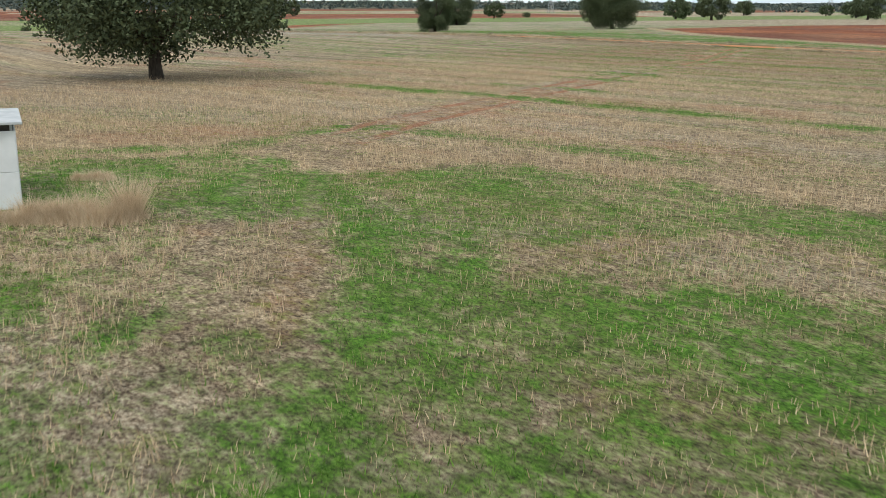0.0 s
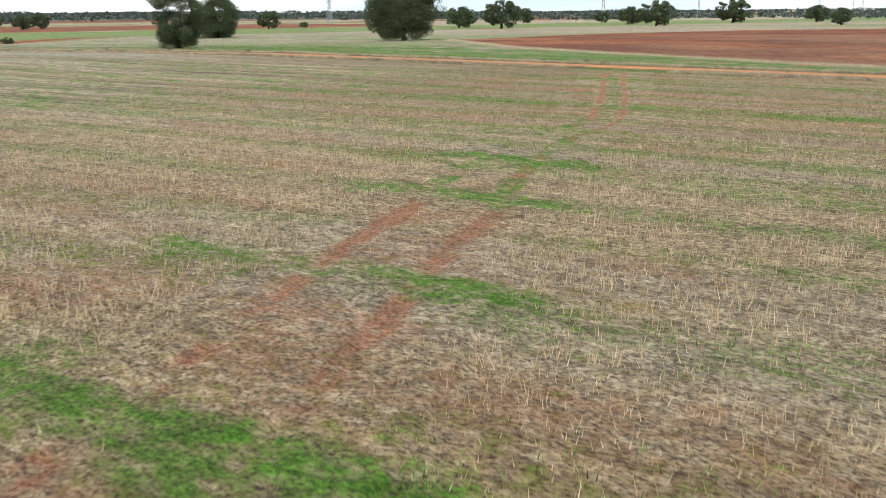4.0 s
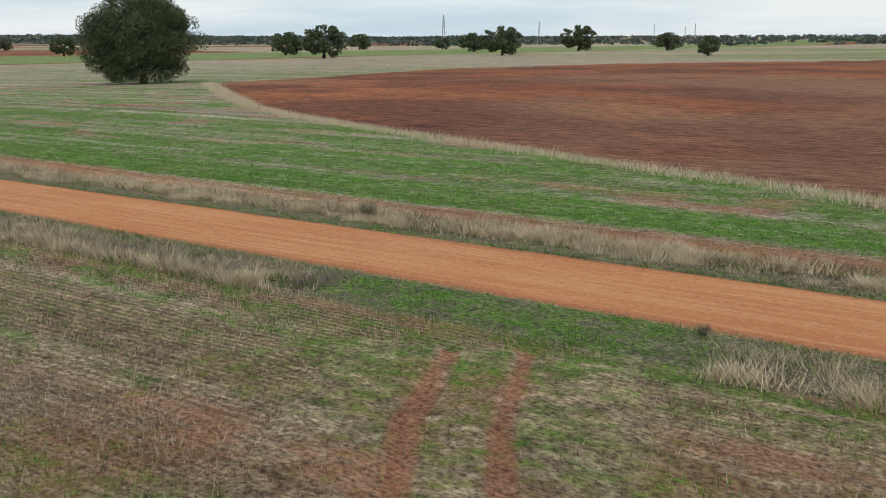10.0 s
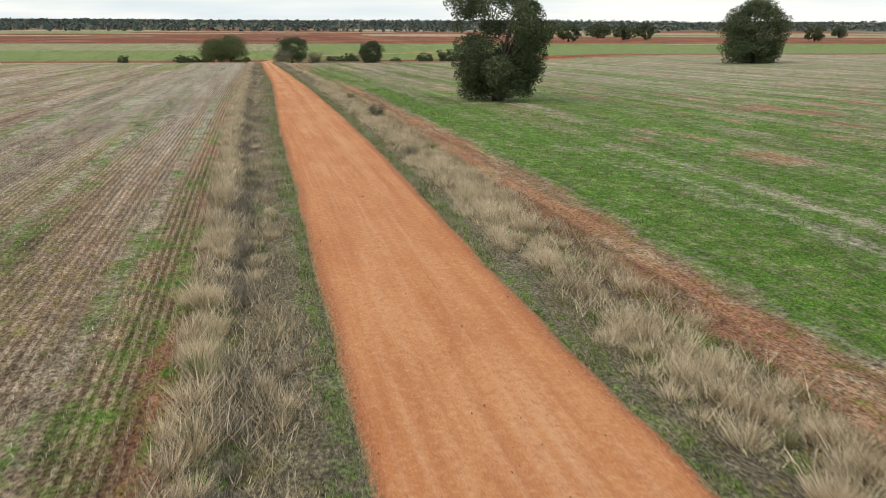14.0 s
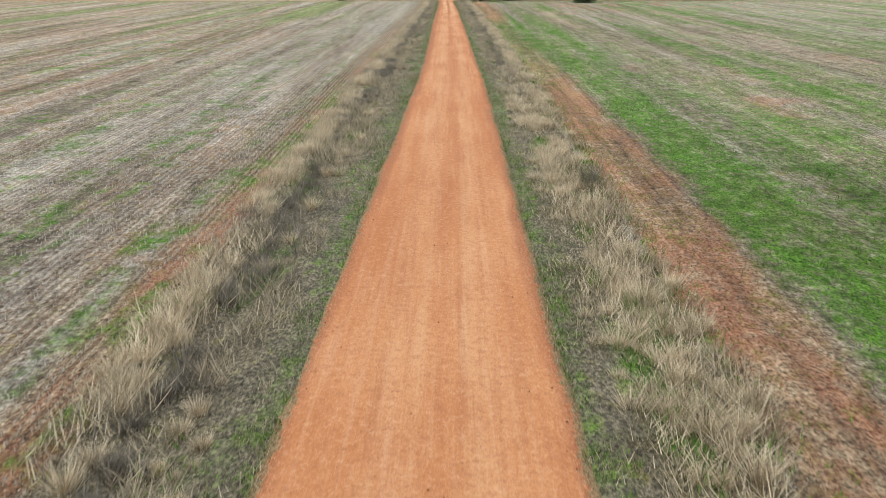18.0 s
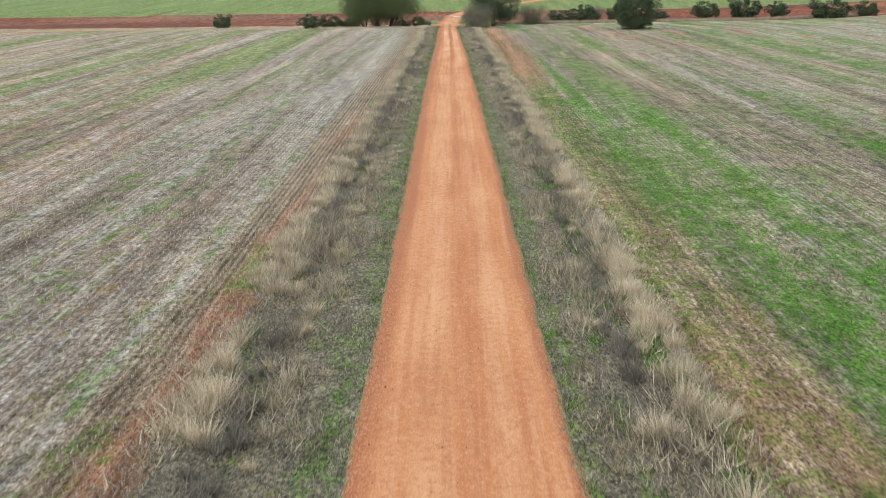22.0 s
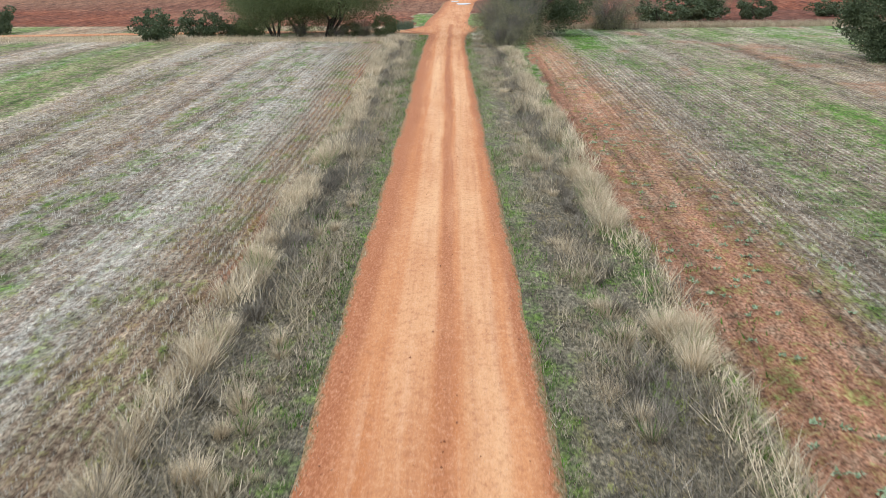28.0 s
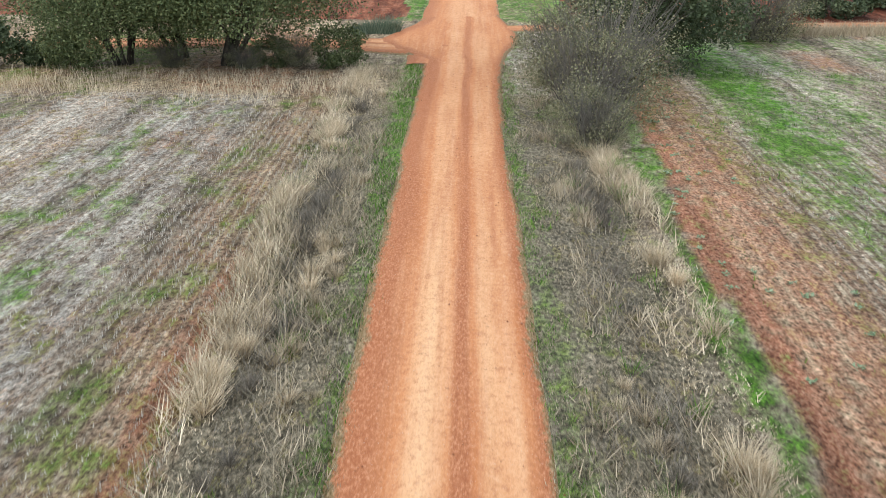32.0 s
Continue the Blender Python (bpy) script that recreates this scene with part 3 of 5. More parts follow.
    till = n.mix(n.ramp(n.noise(0.012, (1, 1, 1), 3), [(0.5, (0, 0, 0)), (0.62, (0.6, 0.6, 0.6))]), till, n.ramp(furrow, [(0.36, (0.20, 0.10, 0.058)), (0.64, (0.42, 0.235, 0.14))]))

    def mask(v, a, b, low, high):
        s = n.math("ADD", n.math("MULTIPLY", v, 0.9), n.math("MULTIPLY", n.math("SUBTRACT", clump, 0.5), a))
        s = n.math("ADD", s, n.math("MULTIPLY", n.math("SUBTRACT", blot, 0.5), b))
        s = n.math("ADD", s, n.math("MULTIPLY", n.math("SUBTRACT", fine, 0.5), 1.3))
        return n.ramp(s, [(low, (0, 0, 0)), (high, (1, 1, 1))])

    c = n.mix(mask(sep.outputs["Green"], 1.6, 0.8, 0.16, 0.80), straw, earth)
    c = n.mix(mask(sep.outputs["Red"], 2.0, 1.0, 0.16, 0.98), c, grass)
    c = n.mix(mask(sep.outputs["Blue"], 0.3, 0.3, 0.42, 0.58), c, till)
    # uneven cover: lanes along the drilling, tufts and thin places
    lit = lit_at.outputs["Fac"]
    open_land = n.math("SUBTRACT", 1.0, n.math("MAXIMUM", n.math("MAXIMUM", lit, sep.outputs["Blue"]), n.math("MULTIPLY", sep.outputs["Red"], 0.6)), True)
    vary = n.math("ADD", n.math("MULTIPLY", n.math("SUBTRACT", wide_lanes, 0.5), 1.7), n.math("MULTIPLY", n.math("SUBTRACT", thin_lanes, 0.5), 1.4))
    vary = n.math("MULTIPLY", vary, n.math("MULTIPLY", open_land, n.math("MAXIMUM", n.math("MULTIPLY", n.math("ADD", spot_y.outputs["Y"], 46.0), 0.1, True), 0.35)))
    tuft = n.math("ADD", n.math("MULTIPLY", n.math("SUBTRACT", n.noise(1.5, (1, 0.55, 1), 3), 0.5), 1.5), n.math("MULTIPLY", n.math("SUBTRACT", n.noise(5.5, (1, 0.6, 1), 3), 0.5), 1.5))
    tuft = n.math("MULTIPLY", tuft, n.math("SUBTRACT", 1.0, n.math("MULTIPLY", sep.outputs["Green"], 0.6)))
    c = n.mix(1.0, c, n.math("MAXIMUM", n.math("ADD", 1.0, n.math("ADD", vary, tuft)), 0.35), "MULTIPLY")
    wood_at = n.add("ShaderNodeAttribute")
    wood_at.attribute_name = "wood"
    c = n.mix(wood_at.outputs["Fac"], c, n.ramp(n.noise(0.02, (1, 1, 1), 5), [(0.4, (0.03, 0.042, 0.028)), (0.6, (0.07, 0.085, 0.055))]))
    n.bump(n.math("ADD", fine, n.math("MULTIPLY", clump, 2.0)), 1.0, 0.15)
    return n.color(c)


def road_material():
    n = Nodes("packed_clay")
    fine = n.noise(26.0, (1, 0.35, 1), 6, 0.7)
    patch = n.noise(0.6, (1, 0.25, 1), 5)
    wear = n.noise(2.2, (1.0, 0.03, 1), 5, 0.65)
    peb = n.noise(38.0, (1, 0.7, 1), 2)
    c = n.ramp(patch, [(0.36, (0.465, 0.175, 0.066)), (0.5, (0.515, 0.208, 0.083)), (0.64, (0.56, 0.245, 0.105))])
    ln = n.add("ShaderNodeAttribute")
    ln.attribute_name = "lane"
    worn = n.math("MULTIPLY", ln.outputs["Fac"], n.ramp(patch, [(0.36, (0.5, 0.5, 0.5)), (0.6, (1, 1, 1))]))
    c = n.mix(n.math("MULTIPLY", worn, 0.95), c, (0.70, 0.41, 0.215))
    c = n.mix(n.ramp(wear, [(0.52, (0, 0, 0)), (0.66, (0.22, 0.22, 0.22))]), c, (0.66, 0.38, 0.22))
    c = n.mix(n.ramp(wear, [(0.36, (0.4, 0.4, 0.4)), (0.47, (0, 0, 0))]), c, (0.38, 0.135, 0.06))
    lines = n.noise(6.0, (1.0, 0.012, 1), 3, 0.6)
    c = n.mix(n.ramp(lines, [(0.54, (0, 0, 0)), (0.68, (0.22, 0.22, 0.22))]), c, (0.68, 0.41, 0.245))
    c = n.mix(n.ramp(lines, [(0.34, (0.25, 0.25, 0.25)), (0.46, (0, 0, 0))]), c, (0.37, 0.14, 0.066))
    crumb = n.noise(7.0, (1, 0.7, 1), 5, 0.7)
    c = n.mix(n.ramp(crumb, [(0.36, (0.45, 0.45, 0.45)), (0.48, (0, 0, 0))]), c, (0.36, 0.135, 0.065))
    c = n.mix(n.ramp(crumb, [(0.54, (0, 0, 0)), (0.66, (0.35, 0.35, 0.35))]), c, (0.68, 0.40, 0.235))
    at = n.add("ShaderNodeAttribute")
    at.attribute_name = "edge"
    c = n.mix(n.math("MULTIPLY", at.outputs["Fac"], 0.9), c, n.ramp(fine, [(0.38, (0.28, 0.095, 0.042)), (0.62, (0.44, 0.17, 0.078))]))
    c = n.mix(n.ramp(fine, [(0.36, (0.3, 0.3, 0.3)), (0.50, (0, 0, 0))]), c, (0.34, 0.12, 0.05))
    c = n.mix(n.ramp(fine, [(0.52, (0, 0, 0)), (0.66, (0.22, 0.22, 0.22))]), c, (0.72, 0.45, 0.28))
    c = n.mix(n.ramp(peb, [(0.66, (0, 0, 0)), (0.72, (0.5, 0.5, 0.5))]), c, (0.55, 0.42, 0.32))
    clods = n.noise(9.0, (1, 0.8, 1), 3, 0.5)
    c = n.mix(n.ramp(clods, [(0.68, (0, 0, 0)), (0.73, (0.4, 0.4, 0.4))]), c, (0.20, 0.08, 0.04))
    fray = n.add("ShaderNodeAttribute")
    fray.attribute_name = "fray"
    tufts = n.math("ADD", n.math("MULTIPLY", n.noise(9.0, (1, 0.5, 1), 4, 0.7), 0.6), n.math("MULTIPLY", n.noise(1.6, (1, 0.6, 1), 3), 0.4))
    grown = n.ramp(n.math("ADD", n.math("MULTIPLY", n.math("SUBTRACT", tufts, 0.5), 2.2), n.math("SUBTRACT", fray.outputs["Fac"], 0.5)), [(0.0, (0, 0, 0)), (0.3, (0.85, 0.85, 0.85))])
    c = n.mix(grown, c, n.ramp(fine, [(0.36, (0.10, 0.085, 0.035)), (0.5, (0.22, 0.165, 0.085)), (0.64, (0.34, 0.27, 0.16))]))
    n.bump(n.math("ADD", fine, n.math("MULTIPLY", wear, 1.2)), 0.6, 0.04)
    return n.color(c)


def island_material(name, stops, rough=0.8, noise_scale=0.4, spread=0.6, through=0.0):
    """Blades and leaves: each island its own shade, with slow drifts over the land."""
    n = Nodes(name)
    g = n.add("ShaderNodeNewGeometry")
    drift = n.noise(noise_scale, (1, 0.5, 1), 3)
    v = n.math("ADD", n.math("MULTIPLY", g.outputs["Random Per Island"], spread), n.math("MULTIPLY", drift, 1 - spread))
    n.bsdf.inputs["Roughness"].default_value = rough
    if through:
        n.bsdf.inputs["Transmission Weight"].default_value = 0.0
    return n.color(n.ramp(v, stops))


def plain_material(name, stops, scale=3.0, rough=0.8, metal=0.0, bump=0.2, stretch=(1, 1, 1)):
    n = Nodes(name)
    f = n.noise(scale, stretch, 5)
    n.bsdf.inputs["Roughness"].default_value = rough
    n.bsdf.inputs["Metallic"].default_value = metal
    if bump:
        n.bump(f, bump, 0.03)
    return n.color(n.ramp(f, stops))


M_GROUND = ground_material()
M_ROAD = road_material()
M_STRAW = island_material("stubble_straw", [(0.2, (0.22, 0.14, 0.082)), (0.45, (0.56, 0.405, 0.245)), (0.75, (0.92, 0.73, 0.49))], noise_scale=2.2, spread=0.34)
M_STALE = island_material("weathered_brown_stubble", [(0.25, (0.12, 0.072, 0.045)), (0.46, (0.34, 0.235, 0.155)), (0.75, (0.70, 0.55, 0.39))], noise_scale=2.2, spread=0.34)
M_PALE = island_material("bleached_straw", [(0.18, (0.22, 0.172, 0.11)), (0.45, (0.56, 0.45, 0.305)), (0.8, (0.90, 0.755, 0.54))], noise_scale=1.8, spread=0.4)
M_BLEACH = island_material("weathered_stubble", [(0.12, (0.30, 0.265, 0.21)), (0.45, (0.52, 0.465, 0.385)), (0.85, (0.77, 0.71, 0.61))])
M_OLIVE = island_material("trodden_grass", [(0.15, (0.06, 0.062, 0.028)), (0.5, (0.15, 0.14, 0.068)), (0.85, (0.27, 0.235, 0.13))], noise_scale=1.2)
M_DRY = island_material("dry_verge_grass", [(0.12, (0.15, 0.118, 0.078)), (0.4, (0.36, 0.285, 0.19)), (0.65, (0.55, 0.45, 0.31)), (0.9, (0.68, 0.60, 0.46))], noise_scale=1.5, spread=0.35)
M_GREY = island_material("grey_weed_stems", [(0.15, (0.06, 0.052, 0.04)), (0.5, (0.19, 0.163, 0.128)), (0.85, (0.44, 0.38, 0.30))], noise_scale=1.5, spread=0.35)
M_DULL = island_material("dull_grey_grass", [(0.2, (0.13, 0.11, 0.073)), (0.5, (0.33, 0.275, 0.188)), (0.82, (0.58, 0.49, 0.35))], noise_scale=1.3, spread=0.4)
M_GREEN = island_material("fresh_grass", [(0.2, (0.036, 0.08, 0.011)), (0.5, (0.09, 0.195, 0.025)), (0.8, (0.20, 0.33, 0.055))])
M_TAN = island_material("tan_weed_stems", [(0.1, (0.34, 0.25, 0.16)), (0.45, (0.66, 0.51, 0.345)), (0.9, (0.84, 0.70, 0.50))], noise_scale=1.0, spread=0.5)
M_BROWN = island_material("dead_brown_stems", [(0.1, (0.07, 0.042, 0.028)), (0.5, (0.19, 0.12, 0.08)), (0.9, (0.38, 0.265, 0.18))], noise_scale=1.5, spread=0.4)
M_LEAF = island_material("oak_leaves", [(0.1, (0.036, 0.047, 0.024)), (0.5, (0.080, 0.102, 0.050)), (0.9, (0.14, 0.165, 0.085))], 0.6, 0.5, 0.55)
M_LEAF2 = island_material("elm_leaves", [(0.1, (0.045, 0.06, 0.024)), (0.5, (0.105, 0.13, 0.052)), (0.9, (0.20, 0.22, 0.095))], 0.6, 0.5, 0.7)
M_LEAF3 = island_material("shrub_leaves", [(0.2, (0.095, 0.098, 0.048)), (0.5, (0.20, 0.195, 0.105)), (0.8, (0.37, 0.335, 0.2))], 0.7, 0.9, 0.6)
# far oak leaves: aerial haze is put into the colour, paler and bluer
M_HAZY_WOODS = island_material("hazed_oak_leaves", [(0.1, (0.06, 0.078, 0.068)), (0.5, (0.088, 0.108, 0.095)), (0.9, (0.12, 0.14, 0.12))], 0.8, 0.02, 0.5)
M_MUD = plain_material("wet_mud", [(0.3, (0.30, 0.17, 0.09)), (0.7, (0.42, 0.27, 0.16))], 2.0, 0.12, 0, 0.05)
M_REED = island_material("blue_green_reeds", [(0.2, (0.06, 0.09, 0.06)), (0.5, (0.13, 0.18, 0.12)), (0.8, (0.25, 0.29, 0.2))])
M_ROSETTE = island_material("grey_green_rosettes", [(0.2, (0.12, 0.16, 0.085)), (0.5, (0.21, 0.26, 0.145)), (0.8, (0.33, 0.37, 0.23))])
M_BARK = plain_material("oak_bark", [(0.3, (0.03, 0.024, 0.019)), (0.7, (0.10, 0.083, 0.065))], 6.0, 0.95, 0, 0.6, (1, 1, 0.25))
M_TWIG = plain_material("grey_twigs", [(0.3, (0.10, 0.088, 0.07)), (0.7, (0.24, 0.215, 0.18))], 6.0, 0.9, 0, 0.0)
M_CLOD = island_material("clay_clods", [(0.1, (0.12, 0.05, 0.025)), (0.5, (0.27, 0.11, 0.055)), (0.9, (0.45, 0.24, 0.14))])
M_WHITE = plain_material("white_render", [(0.3, (0.66, 0.66, 0.65)), (0.7, (0.80, 0.80, 0.79))], 1.2, 0.85, 0, 0.1)
M_ROOF = plain_material("grey_sheet_roof", [(0.3, (0.42, 0.43, 0.43)), (0.7, (0.58, 0.58, 0.57))], 2.0, 0.6, 0, 0.1)
M_DARK = plain_material("gap_shade_and_insulator", [(0.3, (0.035, 0.03, 0.028)), (0.7, (0.09, 0.08, 0.07))], 4.0, 0.9, 0, 0.2)
M_STEEL = plain_material("galvanised_steel", [(0.3, (0.30, 0.32, 0.33)), (0.7, (0.45, 0.47, 0.48))], 2.0, 0.5, 0.6, 0.0)


# ---- mesh helpers ----
def mesh_from(name, verts, faces, material=None, smooth=False):
    me = bpy.data.meshes.new(name)
    verts = np.asarray(verts, np.float32)
    faces = np.asarray(faces, np.int32)
    k = faces.shape[1]
    me.vertices.add(len(verts))
    me.vertices.foreach_set("co", verts.ravel())
    me.loops.add(faces.size)
    me.loops.foreach_set("vertex_index", faces.ravel())
    me.polygons.add(len(faces))
    me.polygons.foreach_set("loop_start", np.arange(0, faces.size, k, dtype=np.int32))
    if smooth:
        me.polygons.foreach_set("use_smooth", np.ones(len(faces), bool))
    me.update(calc_edges=True)
    if material:
        me.materials.append(material)
    return me


def part(name, bm, material, parent, label=""):
    me = bpy.data.meshes.new(name)
    bm.to_mesh(me)
    bm.free()
    me.materials.append(material)
    ob = new(name, me)
    ob.parent = parent
    if label:
        tagged(ob, label)
    return ob


def mesh_part(name, me, parent, label=""):
    ob = new(name, me)
    ob.parent = parent
    if label:
        tagged(ob, label)
    return ob


def grid_faces(nx, ny):
    i = np.arange(nx - 1)[:, None] * ny + np.arange(ny - 1)[None, :]
    return np.stack([i, i + ny, i + ny + 1, i + 1], -1).reshape(-1, 4)


def axis(lo, a, b, hi, fine, grow=1.25):
    mid = list(np.arange(a, b + fine / 2, fine))
    left, right, s, v = [], [], fine, a
    while v > lo:
        s *= grow
        v -= s
        left.append(v)
    s, v = fine, b
    while v < hi:
        s *= grow
        v += s
        right.append(v)
    return np.array(left[::-1] + mid + right)


# ---- ground: one sheet to the horizon ----
gx = axis(-4600, -134, 60, 4600, 0.9, 1.06)
gx = np.unique(np.r_[gx[(gx < -12.2) | (gx > 14.2)], np.arange(-12, 14.01, 0.28)])
gy = axis(-4600, -150, 290, 4600, 1.1, 1.06)
GX, GY = np.meshgrid(gx, gy, indexing="ij")
GZ = ground_z(GX, GY)
zone = fields(GX, GY)
clod = (fbm(GX / 1.7, GY / 1.7, 111) - 0.5) * 0.10
on_road = (GX > road_left(GY) + 0.1) & (GX < road_right(GY) - 0.1)
ditch = np.exp(-((GX - road_left(GY) + 2.0 * verge_scale(GY)) / 0.9) ** 2) + np.exp(-((GX - road_right(GY) - 2.3) / 0.9) ** 2)
clod = np.where((GY > 266) & (GY < 300) & (np.abs(GX) < 125), -0.05, clod)
GZ = GZ + np.where(on_road, -0.10, clod) - 0.22 * ditch * (GY < 262) * (GY > -200) * step(4, 9, np.hypot(GX + 4, GY + 45))
far_hills = step(1500, 4000, np.hypot(GX, GY))
GZ = GZ + far_hills * (8 + 26 * fbm(GX / 900, GY / 900, 121))
me = mesh_from("ground", np.stack([GX, GY, GZ], -1).reshape(-1, 3), grid_faces(len(gx), len(gy)), M_GROUND, True)
ca = me.color_attributes.new("zone", "FLOAT_COLOR", "POINT")
ca.data.foreach_set("color", np.stack(zone, -1).astype(np.float32).ravel())
ra = me.attributes.new("rows", "FLOAT", "POINT")
ra.data.foreach_set("value", drilled(GX, GY).astype(np.float32).ravel())
la = me.attributes.new("litter", "FLOAT", "POINT")
v_w, v_e = (road_left(GY) - GX) / verge_scale(GY), GX - road_right(GY)
litter = np.where(v_w > 0, step(3.3, 2.7, v_w), step(3.2, 2.7, v_e)) * step(-120, -80, GY) * step(266, 258, GY)
la.data.foreach_set("value", litter.astype(np.float32).ravel())
wa = me.attributes.new("wood", "FLOAT", "POINT")
bearing = np.degrees(np.arctan2(GX, GY))
wooded = step(1700, 2100, np.hypot(GX, GY)) * 0.8 * (1 - 0.85 * step(62, 66, bearing) * step(100, 92, bearing))
wa.data.foreach_set("value", wooded.astype(np.float32).ravel())
ua = me.attributes.new("across", "FLOAT", "POINT")
ua.data.foreach_set("value", along_rows(GX, GY).astype(np.float32).ravel())
da = me.attributes.new("damp", "FLOAT", "POINT")
da.data.foreach_set("value", damp(GX, GY).astype(np.float32).ravel())
tagged(new("ground", me), "flat farmland of straw stubble, green regrowth and red soil", "ground", kind="structure")


# ---- the clay road ----
def ribbon(name, centre, left, right, lift, cross, material, label, category, seed, wobble=0.09, rut=0.015, taper=1.0):
    """A strip of earth laid over the ground, with worn edges and shallow wheel ruts."""
    pts = np.array(centre, float)
    d = np.gradient(pts, axis=0)
    d /= np.linalg.norm(d, axis=1)[:, None]
    nrm = np.stack([d[:, 1], -d[:, 0]], -1)
    s = np.cumsum(np.r_[0, np.linalg.norm(np.diff(pts, axis=0), axis=1)])
    lw = left + 0.10 + wobble * (fbm(s / 2.4, s * 0 + seed, seed, 4) - 0.5) * 2
    rw = right + 0.10 + wobble * (fbm(s / 2.4, s * 0 + seed + 9, seed + 3, 4) - 0.5) * 2
    f = np.linspace(0, 1, cross)
    off = -lw[:, None] * (1 - f) + rw[:, None] * f
    x = pts[:, 0:1] + nrm[:, 0:1] * off
    y = pts[:, 1:2] + nrm[:, 1:2] * off
    rim = np.minimum(off + lw[:, None], rw[:, None] - off)
    profile = lift * step(0, 0.6, rim) - 0.11 * (1 - np.clip(rim / 0.24, 0, 1))
    shift = np.clip((rw - lw) / 2, -0.6, 0.6)[:, None]
    ruts = -rut * (np.exp(-((np.abs(off - shift) - 0.8) / 0.22) ** 2))
    z = ground_z(x, y) + profile + ruts - 0.08 * step(5, 0, s[-1] - s)[:, None] * taper + 0.02 * (fbm(x / 0.8, y / 2, seed) - 0.5)
    me = mesh_from(name, np.stack([x, y, z], -1).reshape(-1, 3), grid_faces(len(pts), cross), material, True)
    a = me.attributes.new("edge", "FLOAT", "POINT")
    reach = np.where(off < 0, np.interp(y, [60, 130, 200], [0.6, 0.9, 1.05]), 0.62)
    e = step(1.0, 0.55, (rim + 0.35 * (fbm(x / 0.25, y / 6, seed + 5) - 0.5)) / reach)
    wander = 0.10 * (fbm(s / 6, s * 0, seed + 9) - 0.5)[:, None]
    middle = step(0.19, 0.10, np.abs(off - shift - np.interp(y, [150, 220], [0.16, 0.26]) + wander)) * np.interp(y, [40, 120, 185, 215], [0.0, 0.25, 0.35, 1.0]) * (0.55 + 0.45 * step(0.3, 0.6, fbm(x / 0.10, y / 4, seed + 6)))
    e = np.maximum(e, middle)
    a.data.foreach_set("value", e.astype(np.float32).ravel())
    a = me.attributes.new("fray", "FLOAT", "POINT")
    a.data.foreach_set("value", step(0.52, 0.10, rim).astype(np.float32).ravel())
    a = me.attributes.new("lane", "FLOAT", "POINT")
    mid = off - shift
    near, out = np.interp(y, [150, 220], [-0.58, -0.28]), np.interp(y, [150, 220], [0.55, 0.40])
    k = np.maximum(step(out, out - 0.18, np.abs(mid - near)), step(0.40, 0.24, np.abs(mid - 0.86)))
    k = k * np.interp(y, [-30, 20, 110, 185, 218, 245, 262], [0.1, 0.25, 0.32, 0.4, 0.95, 0.85, 0.65]) * (0.55 + 0.9 * (fbm(x / 0.25, y / 22, seed + 8) - 0.2))
    a.data.foreach_set("value", np.clip(k, 0, 1).astype(np.float32).ravel())
    return tagged(new(name, me), label, category, kind="structure")


ry = np.arange(-420, 286, 0.5)
rl, rr = road_left(ry), road_right(ry)
ribbon("road", np.stack([np.zeros_like(ry), ry], -1), -rl, rr, 0.04, 61, M_ROAD, "straight orange clay farm road with worn wheel tracks", "road", 7)
t = np.linspace(0, 1, 160)
curve_x = np.interp(t, [0, 0.12, 0.3, 0.55, 0.8, 1], [-0.8, -0.8, 0.6, 7, 24, 95])
curve_y = np.interp(t, [0, 0.12, 0.3, 0.55, 0.8, 1], [268, 288, 322, 352, 384, 440])
ribbon("road_beyond", np.stack([curve_x, curve_y], -1), 2.2, 2.2, 0.03, 9, M_ROAD, "orange clay road winding on past the junction", "road", 17)
t = np.linspace(0, 1, 120)
side_x = -0.5 - 113 * t ** 1.4
side_y = np.interp(side_x, [-114, -40, -20, -12, -7.5, -4, 0], [249, 267, 271.6, 272.7, 273.0, 272.6, 272.2])
ribbon("side_track", np.stack([side_x, side_y], -1), 1.35 + 0.7 * step(-7.5, -3.5, side_x), 1.3 + 0.6 * step(-7.5, -3.5, side_x), 0.03, 25, M_ROAD, "orange clay side track behind the trees", "track", 27)
side_x = 0.2 + 121 * t ** 1.4
side_y = 278 + 18 * t ** 1.4
ribbon("side_track_east", np.stack([side_x, side_y], -1), 1.0, 1.0, 0.02, 15, M_ROAD, "orange clay side track along the hedge", "track", 37)


# ---- ruts of the field track ----
def resample(poly, stepping):
    p = np.array(poly, float)
    s = np.r_[0, np.cumsum(np.linalg.norm(np.diff(p, axis=0), axis=1))]
    q = np.arange(0, s[-1], stepping)
    x, y = np.interp(q, s, p[:, 0]), np.interp(q, s, p[:, 1])
    k = np.ones(9) / 9
    for _ in range(2):
        x = np.convolve(np.pad(x, 4, mode="edge"), k, "valid")
        y = np.convolve(np.pad(y, 4, mode="edge"), k, "valid")
    return np.stack([x, y], -1), q


c, q = resample(TRACK, 0.3)
c, q = c[(c[:, 0] > -104) & (c[:, 0] < -5)], q[(c[:, 0] > -104) & (c[:, 0] < -5)]
d = np.gradient(c, axis=0)
d /= np.linalg.norm(d, axis=1)[:, None]
off = np.linspace(-3.6, 3.6, 49)
tx = c[:, 0:1] + d[:, 1:2] * off
ty = c[:, 1:2] - d[:, 0:1] * off
sink = -0.05 * np.exp(-((np.abs(off)[None, :] - gauge(c[:, 0:1])) / 0.28) ** 2)
